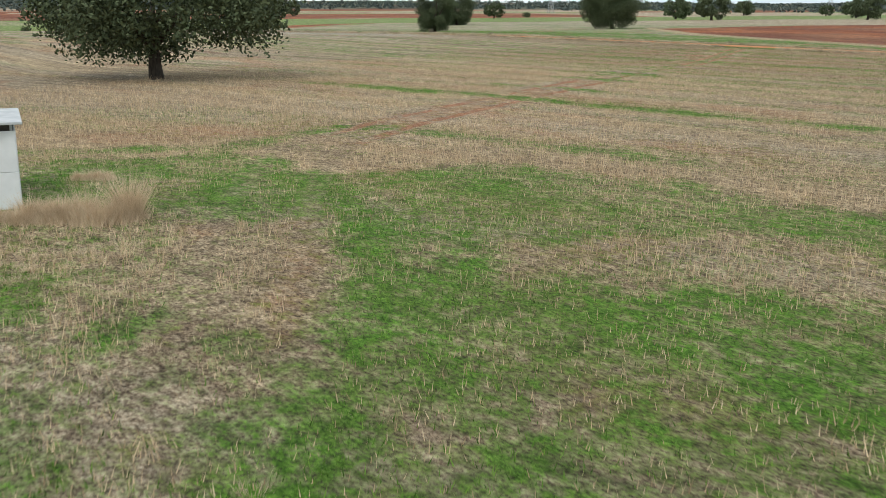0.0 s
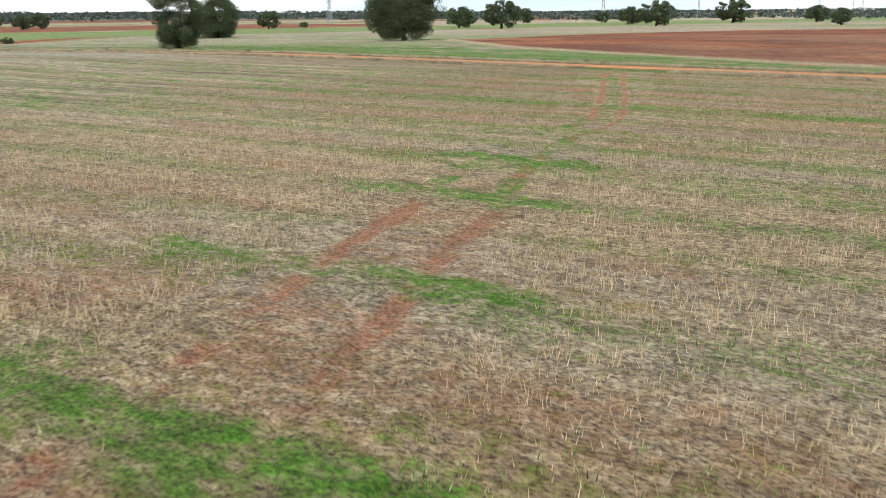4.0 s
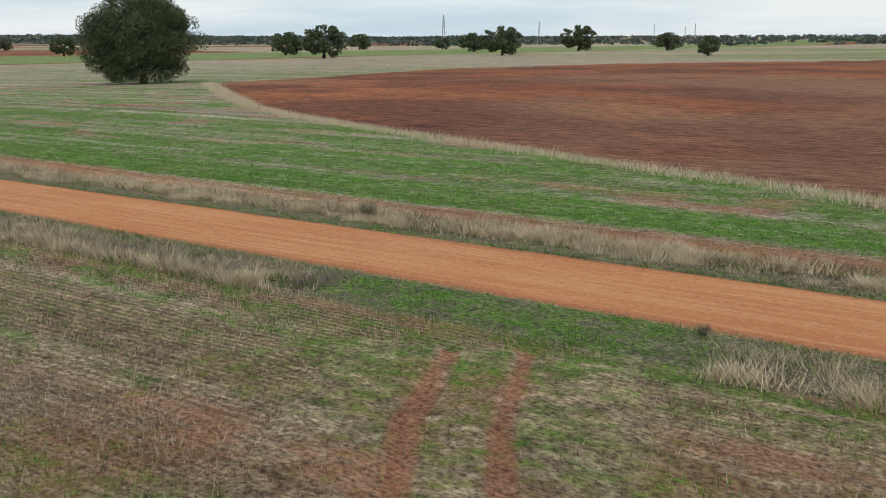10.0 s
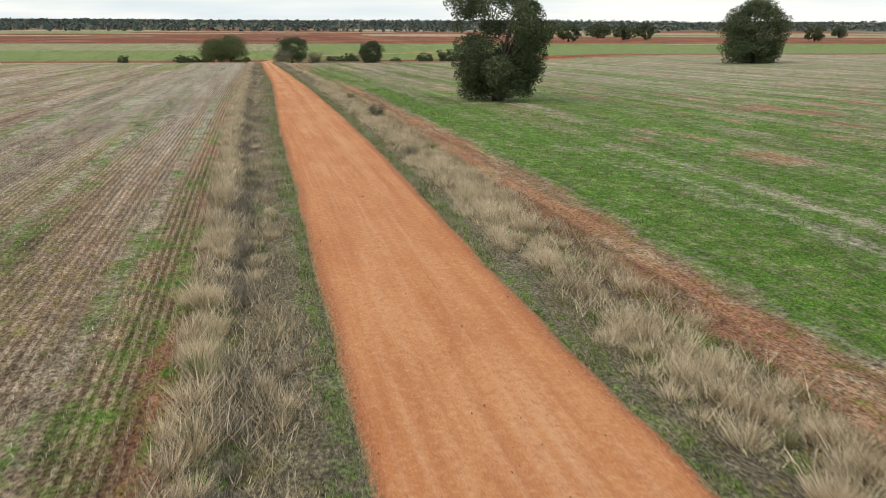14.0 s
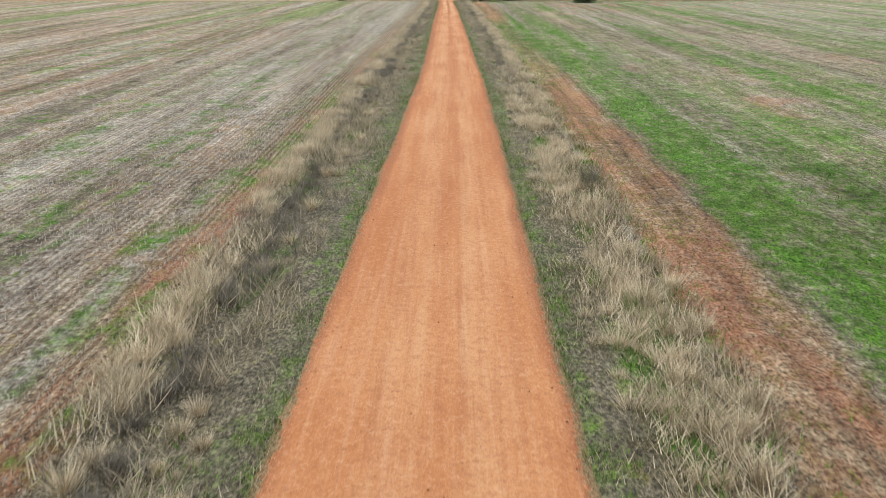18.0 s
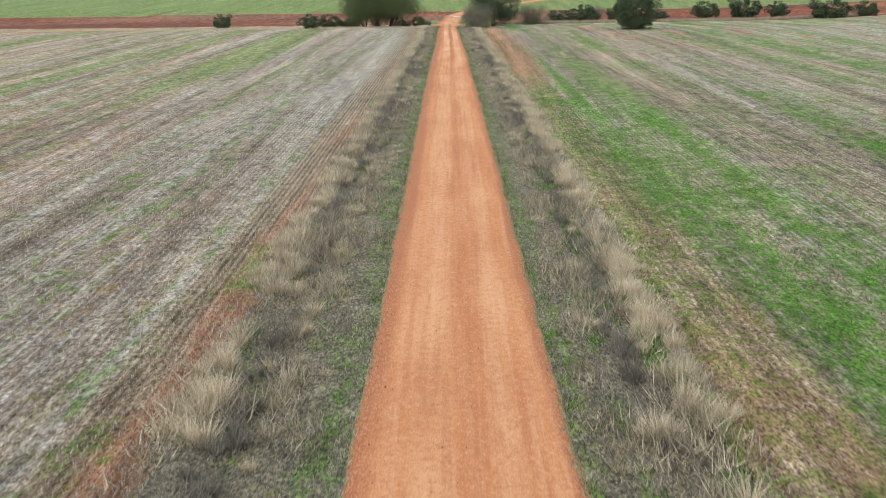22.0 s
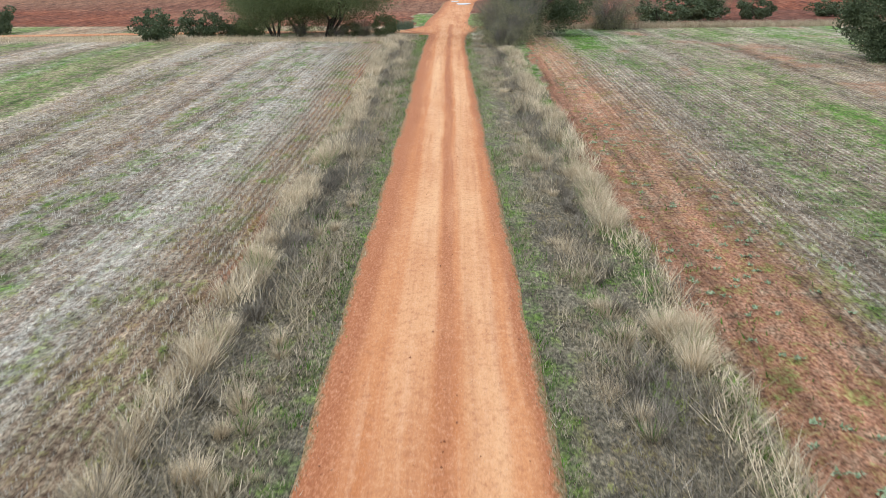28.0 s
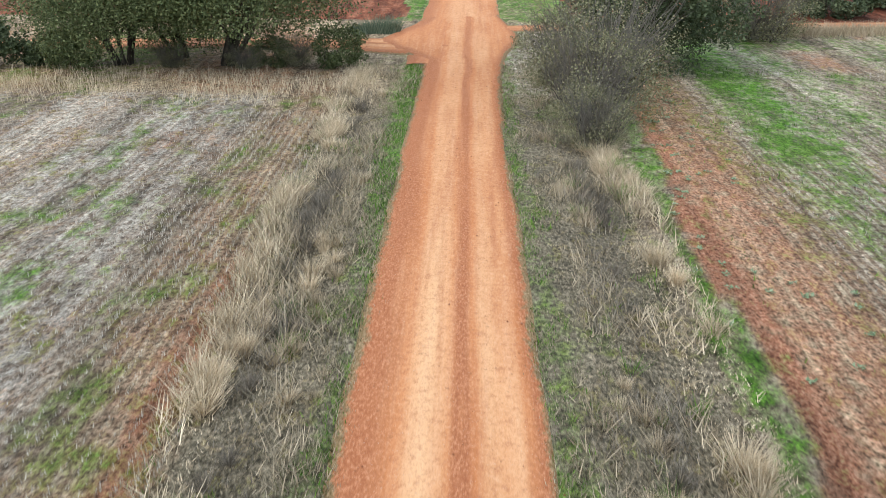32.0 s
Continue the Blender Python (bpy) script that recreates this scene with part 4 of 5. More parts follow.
tz = ground_z(tx, ty) + (fbm(tx / 1.7, ty / 1.7, 111) - 0.5) * 0.10 + 0.055 + sink - 0.16 * step(2.9, 3.6, np.abs(off))[None, :]
tz = tz - 0.16 * (step(2, 0, np.arange(len(c)) * 0.3) + step(2, 0, np.arange(len(c))[::-1] * 0.3))[:, None]
me = mesh_from("field_track", np.stack([tx, ty, tz], -1).reshape(-1, 3), grid_faces(len(c), len(off)), M_GROUND, True)
ca = me.color_attributes.new("zone", "FLOAT_COLOR", "POINT")
ca.data.foreach_set("color", np.stack(fields(tx, ty), -1).astype(np.float32).ravel())
ua = me.attributes.new("across", "FLOAT", "POINT")
ua.data.foreach_set("value", along_rows(tx, ty).astype(np.float32).ravel())
tagged(new("field_track", me), "grassy field track with two red wheel ruts", "track", kind="structure")

# ---- grass and stubble ----
rng = np.random.default_rng(11)


def blades(name, x, y, height, width, lean, material, label, per=1, spread=0.06, lift=0.0):
    """Thin leaf blades rooted in the ground, all in one mesh."""
    x, y = np.repeat(x, per), np.repeat(y, per)
    n = len(x)
    if per > 1:
        x = x + rng.normal(0, spread, n)
        y = y + rng.normal(0, spread, n)
    h = np.broadcast_to(np.repeat(height, per) if np.ndim(height) else height, n) * rng.uniform(0.55, 1.25, n)
    a = rng.uniform(0, math.tau, n)
    z = ground_z(x, y) - 0.03 + lift
    dx, dy = np.cos(a) * width / 2, np.sin(a) * width / 2
    b = rng.uniform(0, math.tau, n)
    lx, ly = np.cos(b) * h * lean * rng.uniform(0.2, 1, n), np.sin(b) * h * lean * rng.uniform(0.2, 1, n)
    v = np.empty((n, 3, 3), np.float32)
    v[:, 0] = np.stack([x - dx, y - dy, z], -1)
    v[:, 1] = np.stack([x + dx, y + dy, z], -1)
    v[:, 2] = np.stack([x + lx, y + ly, z + h], -1)
    me = mesh_from(name, v.reshape(-1, 3), np.arange(n * 3).reshape(-1, 3), material)
    return tagged(new(name, me), label, "grass", kind="stuff")


def clear(x, y):
    """Away from the road and the track's ruts."""
    d, _ = track_offset(x, y)
    ok = ~((x > road_left(y) - 0.1) & (x < road_right(y) + 0.1))
    return ok & (np.abs(np.abs(d) - gauge(x)) > np.interp(x, [-66, -46], [0.45, 0.3]))


# stubble drilled in rows beside the road
ROW = math.tau / 29.4
n = 310000
y = rng.uniform(-48, 259, n)
near_row = rng.random(n) < 0.62
x = np.where(near_row, rng.uniform(-7.9, -3.7, n), rng.uniform(-18, -7.9, n))
x = (np.round(x / ROW - 0.5) + 0.5) * ROW + rng.normal(0, 0.021, n)
g, s, _, p = fields(x, y)
keep = clear(x, y) & (rng.random(n) > 0.6 * g) & (x < road_left(y) - 2.75 * verge_scale(y)) & (rng.random(n) > 0.8 * flattened(x, y))
late = keep & (rng.random(n) < 0.1 + 0.9 * step(-5, 45, y)) & (rng.random(n) < 0.45 + 0.7 * p)
early_rows = keep & ~late
blades("stubble_rows", x[late], y[late], 0.14, 0.018, 0.3, M_BLEACH, "drilled rows of pale cut stubble in red soil")
blades("brown_stubble_rows", x[early_rows], y[early_rows], 0.14, 0.018, 0.3, M_STALE, "drilled rows of brown cut stubble in red soil")
# straw lying flat in the wheelings and on the headland
n = 60000
y = rng.uniform(-40, 258, n)
x = rng.uniform(-17, -6, n)
ok = rng.random(n) < flattened(x, y)
blades("flattened_straw", x[ok], y[ok], 0.10, 0.03, 2.2, M_BLEACH, "bleached straw lying flat in the wheelings")
n = 30000
y = 262.8 + rng.normal(0, 1.5, n)
x = rng.uniform(-70, -3.6, n)
ok = (rng.random(n) < 0.3 + step(0.4, 0.6, fbm(x / 3, y / 0.9, 171))) & (x < road_left(y) - 1.2)
blades("headland_grass", x[ok], y[ok], 0.34, 0.022, 0.6, M_PALE, "tall dry grass along the end of the stubble field")
n = 26000
x = rng.uniform(6.5, 75, n)
y = 276.0 + 0.15 * (x - 6) + rng.normal(0, 0.55, n)
blades("hedge_foot_grass", x, y, 0.55, 0.03, 0.7, M_DRY, "dry grass at the foot of the hedge")

# the first field, along the track
n = 600000
sx = rng.uniform(-128, -4, n)
sy = rng.uniform(-138, -30, n)
d, _ = track_offset(sx, sy)
g, s, _, p = fields(sx, sy)
near = (np.abs(d) < 34) & (rng.random(n) < np.interp(np.abs(d), [0, 12, 34], [1, 0.9, 0.35])) & clear(sx, sy) & (sx < -5.6)
straw = near & (rng.random(n) > 1.05 * g) & (rng.random(n) > 0.6 * s) & ((np.abs(d) > 2.1) | (sx > -58) | (rng.random(n) < 0.3))
straw |= near & (sx < -95) & (fbm(sx / 1.8, sy / 1.8, 154) > 0.53) & (rng.random(n) < 0.45)
stale = straw & (rng.random(n) < step(-62, -42, sx))
straw = straw & ~stale


def stubble_height(x, y, cover):
    return (0.17 + 0.08 * step(-88, -100, x) + 0.14 * step(0.4, 0.7, vnoise(x / 1.5, y / 1.5, 5))) * (1 - 0.4 * cover)


blades("stubble_field", sx[straw], sy[straw], stubble_height(sx[straw], sy[straw], g[straw]), 0.022, 0.5, M_STRAW, "dry golden stubble across the first field")
blades("brown_stubble_field", sx[stale], sy[stale], stubble_height(sx[stale], sy[stale], g[stale]), 0.022, 0.6, M_STALE, "short weathered brown stubble near the road")
lush = near & (rng.random(n) < 0.9 * g)
blades("regrowth_grass", sx[lush], sy[lush], 0.16, 0.026, 0.7, M_GREEN, "fresh green regrowth between stubble", 1)

# verges: trodden edge, tan grass, a dark ditch of weeds, a bleached ridge
n = 205000
vy = rng.uniform(-75, 268, n)
side = rng.random(n) < 0.5
vo = rng.uniform(-0.32, 3.3, n)
vx = np.where(side, road_left(vy) - vo * verge_scale(vy), road_right(vy) + vo)
clump = fbm(vx / 0.8, vy / 1.6, 141)
wave = vo + 1.3 * (fbm(vx * 0 + vy / 5, vy * 0 + side * 3.3, 143, 4) - 0.5)
tall = np.interp(wave, [0, 0.5, 1.1, 1.9, 2.5, 3.0, 3.4], [0.06, 0.12, 0.20, 0.22, 0.27, 0.26, 0.16]) * (0.2 + 1.7 * step(0.38, 0.66, clump))
ok = np.hypot(vx + 4, vy + 44.5) > 5.2
tuft = fbm(vx / 1.3, vy / 2.6, 147, 2)
bank = (~side) & (rng.random(n) < step(125, 85, vy))
grey = ok & ~bank & (rng.random(n) < np.interp(wave, [0.8, 1.3, 1.7, 2.1, 2.3, 3.3], [0.08, 0.2, 0.65, 0.75, 0.12, 0.05]) + 2.6 * (0.46 - tuft) + 0.22 * side * step(95, 120, vy) * step(215, 190, vy)) & (vo > 0.5)
brown = ok & bank & (rng.random(n) < np.interp(wave, [1.3, 1.8, 3.0], [0.0, 0.85, 0.9]) * 0.45)
olive = ok & ~grey & ~brown & (rng.random(n) < np.where(bank, np.interp(vo, [-0.32, 0.0, 0.8, 1.4], [0.1, 0.7, 0.7, 0.3]), np.interp(vo, [-0.32, 0.0, 0.4, 0.8, 3.3], [0.1, 0.65, 0.45, 0.1, 0.1])))
dry = ok & ~grey & ~olive & ~brown & (vo > 0.15)
ridge = dry & (np.where(bank, (wave > 0.6) & (wave < 2.7), wave > 2.4)) & (rng.random(n) < step(0.28, 0.6, fbm(vx / 1.1, vy / 2.0, 146)))
tan = dry & ~ridge
dull = tan & (rng.random(n) < np.where(side, step(-30, 40, vy) * np.interp(wave, [0.2, 0.5, 1.6, 2.0], [0.3, 0.6, 0.55, 0.2]), step(60, 130, vy) * np.interp(wave, [0.3, 0.6, 1.4, 2.0], [0.2, 0.55, 0.5, 0.2])))
tan = tan & ~dull
blades("verge_dull_grass", vx[dull], vy[dull], tall[dull], 0.022, 1.1, M_DULL, "dull grey-olive grass between road and ditch", 2, 0.09)
blades("verge_edge_grass", vx[olive], vy[olive], tall[olive] * 0.8, 0.020, 1.0, M_OLIVE, "short trodden olive grass at the road edge", 2, 0.09)
blades("verge_grass", vx[tan], vy[tan], tall[tan], 0.023, 1.1, M_DRY, "dry tan grass along the clay road", 2, 0.09)
blades("verge_ridge_grass", vx[ridge], vy[ridge], tall[ridge], 0.022, 1.2, M_PALE, "tall bleached grass on the bank beside the ditch", 2, 0.10)
blades("verge_weeds", vx[grey], vy[grey], tall[grey] * 0.7 + 0.08, 0.018, 1.1, M_GREY, "grey dead weed stems in the ditch", 2, 0.09)
blades("verge_dead_stems", vx[brown], vy[brown], tall[brown] * 0.5 + 0.05, 0.018, 1.2, M_BROWN, "low reddish-brown dead stems on the bank", 2, 0.09)
# tussocks that lean outwards from their hearts
n = 4600
ty_ = rng.uniform(-75, 266, n)
ts_ = rng.random(n) < 0.45
to_ = np.clip(rng.choice([0.9, 1.4, 2.6, 2.7, 2.9], n) + rng.normal(0, 0.22, n), 0.5, 3.2)
keep = fbm(ty_ / 2.6, ts_ * 7.0 + to_ * 0.8, 145) > 0.44
ty_, ts_, to_ = ty_[keep], ts_[keep], to_[keep]
early_e = ~ts_ & (rng.random(len(to_)) < step(125, 85, ty_))
to_ = np.where(early_e, np.clip(rng.normal(1.85, 0.6, len(to_)), 0.7, 3.0), to_)
tx_ = np.where(ts_, road_left(ty_) - to_ * verge_scale(ty_), road_right(ty_) + to_)
early_e = early_e[np.hypot(tx_ + 4, ty_ + 44.5) > 5.5]
keep = np.hypot(tx_ + 4, ty_ + 44.5) > 5.5
tx_, ty_, to_ = tx_[keep], ty_[keep], to_[keep]
n = len(tx_)
th_ = np.where(early_e, 0.42, np.interp(to_, [0.5, 1.5, 2.7, 3.3], [0.18, 0.32, 0.46, 0.34])) * rng.uniform(0.6, 1.4, n)


def tussocks(name, pick, per, material, label):
    k = np.repeat(np.flatnonzero(pick), per)
    m = len(k)
    a = rng.uniform(0, math.tau, m)
    q = np.abs(rng.normal(0, 0.5, m)) * th_[k] * 0.8
    bx, by = tx_[k] + np.cos(a) * q * 0.6, ty_[k] + np.sin(a) * q
    h = th_[k] * rng.uniform(0.35, 0.95, m) * np.exp(-(q / th_[k]) ** 2 * 0.8)
    out = h * rng.uniform(0.3, 1.5, m)
    z = ground_z(bx, by) - 0.15
    w = rng.uniform(0, math.tau, m)
    v = np.empty((m, 3, 3), np.float32)
    v[:, 0] = np.stack([bx - np.cos(w) * 0.007, by - np.sin(w) * 0.007, z], -1)
    v[:, 1] = np.stack([bx + np.cos(w) * 0.007, by + np.sin(w) * 0.007, z], -1)
    v[:, 2] = np.stack([bx + np.cos(a) * out, by + np.sin(a) * out, z + h + 0.1], -1)
    me = mesh_from(name, v.reshape(-1, 3), np.arange(m * 3).reshape(-1, 3), material)
    tagged(new(name, me), label, "grass", kind="stuff")


pale_t = rng.random(n) < np.where(early_e, 0.8, np.interp(to_, [0.5, 1.5, 2.4, 3.3], [0.2, 0.3, 0.75, 0.8]))
tussocks("pale_tussocks", pale_t, 230, M_PALE, "bleached grass tussocks on the road banks")
tussocks("tan_tussocks", ~pale_t & (rng.random(n) < 0.7), 130, M_DRY, "tan grass tussocks beside the clay road")
tussocks("green_tussocks", ~pale_t & (rng.random(n) < 0.3), 60, M_GREEN, "green grass tussocks in the ditch")

# dark dead weeds that fill the ditches in clumps
n = 1500
ty_ = rng.uniform(-75, 262, n)
ts_ = rng.random(n) < 0.6
to_ = np.where(ts_, 2.0, 1.75) + 0.5 * (fbm(ty_ / 6, ts_ * 5.0, 148) - 0.5) + rng.normal(0, 0.16, n)
keep = (fbm(ty_ / 2.2, ts_ * 9.0, 144) > 0.42) & (ts_ | (ty_ > 95))
ty_, ts_, to_ = ty_[keep], ts_[keep], to_[keep]
tx_ = np.where(ts_, road_left(ty_) - to_ * verge_scale(ty_), road_right(ty_) + to_)
keep = np.hypot(tx_ + 4, ty_ + 44.5) > 5.5
tx_, ty_ = tx_[keep], ty_[keep]
n = len(tx_)
th_ = rng.uniform(0.2, 0.44, n)
tussocks("ditch_weeds", np.ones(n, bool), 120, M_GREY, "clumps of dark grey dead weeds along the ditches")

n = 110000
vy = rng.uniform(-75, 268, n)
side = rng.random(n) < 0.5
vo = rng.uniform(-0.05, 3.4, n)
vx = np.where(side, road_left(vy) - vo * verge_scale(vy), road_right(vy) + vo)
ok = (rng.random(n) < fields(vx, vy)[0] * step(0.40, 0.6, fbm(vx / 0.5, vy / 0.9, 149)) * np.interp(vy, [100, 170, 240, 256], [1.4, 0.9, 0.8, 1.4]))
blades("verge_green", vx[ok], vy[ok], 0.15, 0.026, 0.8, M_GREEN, "short green grass in the verge", 2)

# thin grass that creeps over the road's edges
n = 60000
vy = rng.uniform(-75, 268, n)
side = rng.random(n) < 0.5
vo = rng.normal(0.08, 0.16, n) + 0.3 * (fbm(vy / 1.6, side * 5.0, 181) - 0.45)
vx = np.where(side, road_left(vy) - vo, road_right(vy) + vo)
ok = (fbm(vy / 0.8, side * 7.0, 182) > 0.40) & (np.hypot(vx + 4, vy + 44.5) > 5.5)
tuft = rng.random(n) < 0.35
blades("edge_grass", vx[ok & tuft], vy[ok & tuft], 0.09, 0.022, 0.9, M_GREEN, "short green grass creeping over the road edge", 2)
blades("edge_straw", vx[ok & ~tuft], vy[ok & ~tuft], 0.12, 0.018, 1.0, M_DULL, "dull dry grass creeping over the road edge", 2)

# loose clods of clay, most of them along the road's edges and crown
n = 2000
cy_ = rng.uniform(-60, 268, n)
mix_ = rng.random(n)
half_l, half_r = -road_left(cy_), road_right(cy_)
cx_ = np.where(mix_ < 0.4, -half_l + np.abs(rng.normal(0, 0.35, n)), np.where(mix_ < 0.75, half_r - np.abs(rng.normal(0, 0.35, n)), (half_r - half_l) / 2 + rng.normal(0, 0.35, n)))
cs_ = rng.uniform(0.008, 0.024, n)
octa = np.array([(1, 0, 0), (-1, 0, 0), (0, 1, 0), (0, -1, 0), (0, 0, 1), (0, 0, -0.6)])
tri = np.array([(0, 2, 4), (2, 1, 4), (1, 3, 4), (3, 0, 4), (2, 0, 5), (1, 2, 5), (3, 1, 5), (0, 3, 5)])
v = octa[None] * cs_[:, None, None] * rng.uniform(0.6, 1.4, (n, 6, 1)) + np.stack([cx_, cy_, ground_z(cx_, cy_) + 0.05 + cs_ * 0.3], -1)[:, None, :]
f = tri[None] + 6 * np.arange(n)[:, None, None]
tagged(new("clay_clods", mesh_from("clay_clods", v.reshape(-1, 3), f.reshape(-1, 3), M_CLOD)), "loose dark clods of clay on the road", "clods", kind="stuff")

# bleached margin along the ploughed land
edge_pts, _ = resample(PLOUGH[:11], 0.25)
k = rng.integers(0, len(edge_pts), 34000)
px = edge_pts[k, 0] - 1.2 + rng.normal(0, 0.6, len(k))
py = edge_pts[k, 1] + rng.normal(0, 0.6, len(k))
blades("field_margin", px, py, 0.35, 0.03, 0.9, M_PALE, "bleached grass margin along the ploughed land")

# east field
n = 270000
ex = road_right(0) + 3.2 + rng.uniform(0, 1, n) ** 1.6 * 34
ey = rng.uniform(-60, 268, n)
g, s, tl, p = fields(ex, ey)
wet = (rng.random(n) < 0.85 * g) & (tl < 0.5)
blades("field_grass", ex[wet], ey[wet], 0.13, 0.034, 0.7, M_GREEN, "young green crop in the field east of the road", 1)
drye = ~wet & (rng.random(n) > 2.2 * s) & (rng.random(n) > 1.15 * g + 0.3 * step(100, 60, ey)) & (tl < 0.5)
blades("field_straw", ex[drye], ey[drye], 0.13, 0.017, 0.5, M_BLEACH, "pale stubble in the field east of the road", 1)


# grey-green weed rosettes scattered over the bare red strip
n = 500
wy = rng.uniform(190, 262, n)
wx = road_right(wy) + 3.4 + np.abs(rng.normal(0, 2.6, n))
keep = fbm(wx / 1.5, wy / 2.5, 152) > 0.44
k = np.repeat(np.flatnonzero(keep), 16)
a = rng.uniform(0, math.tau, len(k))
reach = rng.uniform(0.03, 0.08, len(k))
cx_, cy_ = wx[k] + rng.normal(0, 0.05, len(k)), wy[k] + rng.normal(0, 0.05, len(k))
z = ground_z(cx_, cy_) + 0.03
v = np.empty((len(k), 3, 3), np.float32)
v[:, 0] = np.stack([cx_ - np.sin(a) * 0.03, cy_ + np.cos(a) * 0.03, z], -1)
v[:, 1] = np.stack([cx_ + np.sin(a) * 0.03, cy_ - np.cos(a) * 0.03, z], -1)
v[:, 2] = np.stack([cx_ + np.cos(a) * reach, cy_ + np.sin(a) * reach, z + reach * rng.uniform(0.2, 0.9, len(k))], -1)
tagged(new("weed_rosettes", mesh_from("weed_rosettes", v.reshape(-1, 3), np.arange(len(k) * 3).reshape(-1, 3), M_ROSETTE)), "low grey-green weed rosettes on bare red soil", "weeds", kind="stuff")


# ---- trees ----
def tube(verts, faces, path, radii, sides=7):
    base = len(verts)
    path = [Vector(p) for p in path]
    for i, (p, r) in enumerate(zip(path, radii)):
        d = (path[min(i + 1, len(path) - 1)] - path[max(i - 1, 0)]).normalized()
        a = d.orthogonal().normalized()
        b = d.cross(a)
        for k in range(sides):
            w = math.tau * k / sides
            verts.append(p + (a * math.cos(w) + b * math.sin(w)) * r * (1 + 0.12 * math.sin(3 * w + i)))
    for i in range(len(path) - 1):
        for k in range(sides):
            q = base + i * sides
            faces.append((q + k, q + (k + 1) % sides, q + sides + (k + 1) % sides, q + sides + k))


def leaf_cloud(centres, sizes, count, leaf, seed, flat=0.75):
    """Leaves gathered in clumps, as crossed small rhombs turned every way."""
    r = np.random.default_rng(seed)
    centres, sizes = np.asarray(centres, float), np.asarray(sizes, float)
    weight = sizes ** 2 / (sizes ** 2).sum()
    k = r.choice(len(centres), count, p=weight)
    v = r.normal(size=(count, 3))
    v /= np.linalg.norm(v, axis=1)[:, None]
    rad = sizes[k] * r.uniform(0.25, 1.0, count) ** 0.5
    p = centres[k] + v * rad[:, None] * np.array([1, 1, flat])
    a = r.normal(size=(count, 3))
    a /= np.linalg.norm(a, axis=1)[:, None]
    b = np.cross(a, r.normal(size=(count, 3)))
    b /= np.linalg.norm(b, axis=1)[:, None]
    ln = leaf * r.uniform(0.6, 1.4, count)[:, None]
    q = np.stack([p - a * ln, p - b * ln * 0.55, p + a * ln, p + b * ln * 0.55], 1)
    return q.reshape(-1, 3), np.arange(count * 4).reshape(-1, 4)


def twig_spray(seed, height, radius, count):
    """Bare thin twigs that stand out of a shrub."""
    r = random.Random(seed)
    verts, faces = [], []
    for _ in range(count):
        w, q = r.uniform(0, math.tau), r.uniform(0, 0.45) * radius
        base = (math.cos(w) * q, math.sin(w) * q, 0.1)
        w2, out, up = w + r.uniform(-0.8, 0.8), radius * r.uniform(0.35, 1.05), height * r.uniform(0.45, 1.08)
        path = [base]
        for k in (0.3, 0.55, 0.8, 1.0):
            path.append((base[0] * (1 - k) + math.cos(w2) * out * k + r.uniform(-0.16, 0.16), base[1] * (1 - k) + math.sin(w2) * out * k + r.uniform(-0.16, 0.16), 0.1 + up * k ** 0.8))
        tube(verts, faces, path, [0.014, 0.011, 0.008, 0.006, 0.003], 3)
    return mesh_from("twigs", [tuple(v) for v in verts], faces, M_TWIG)


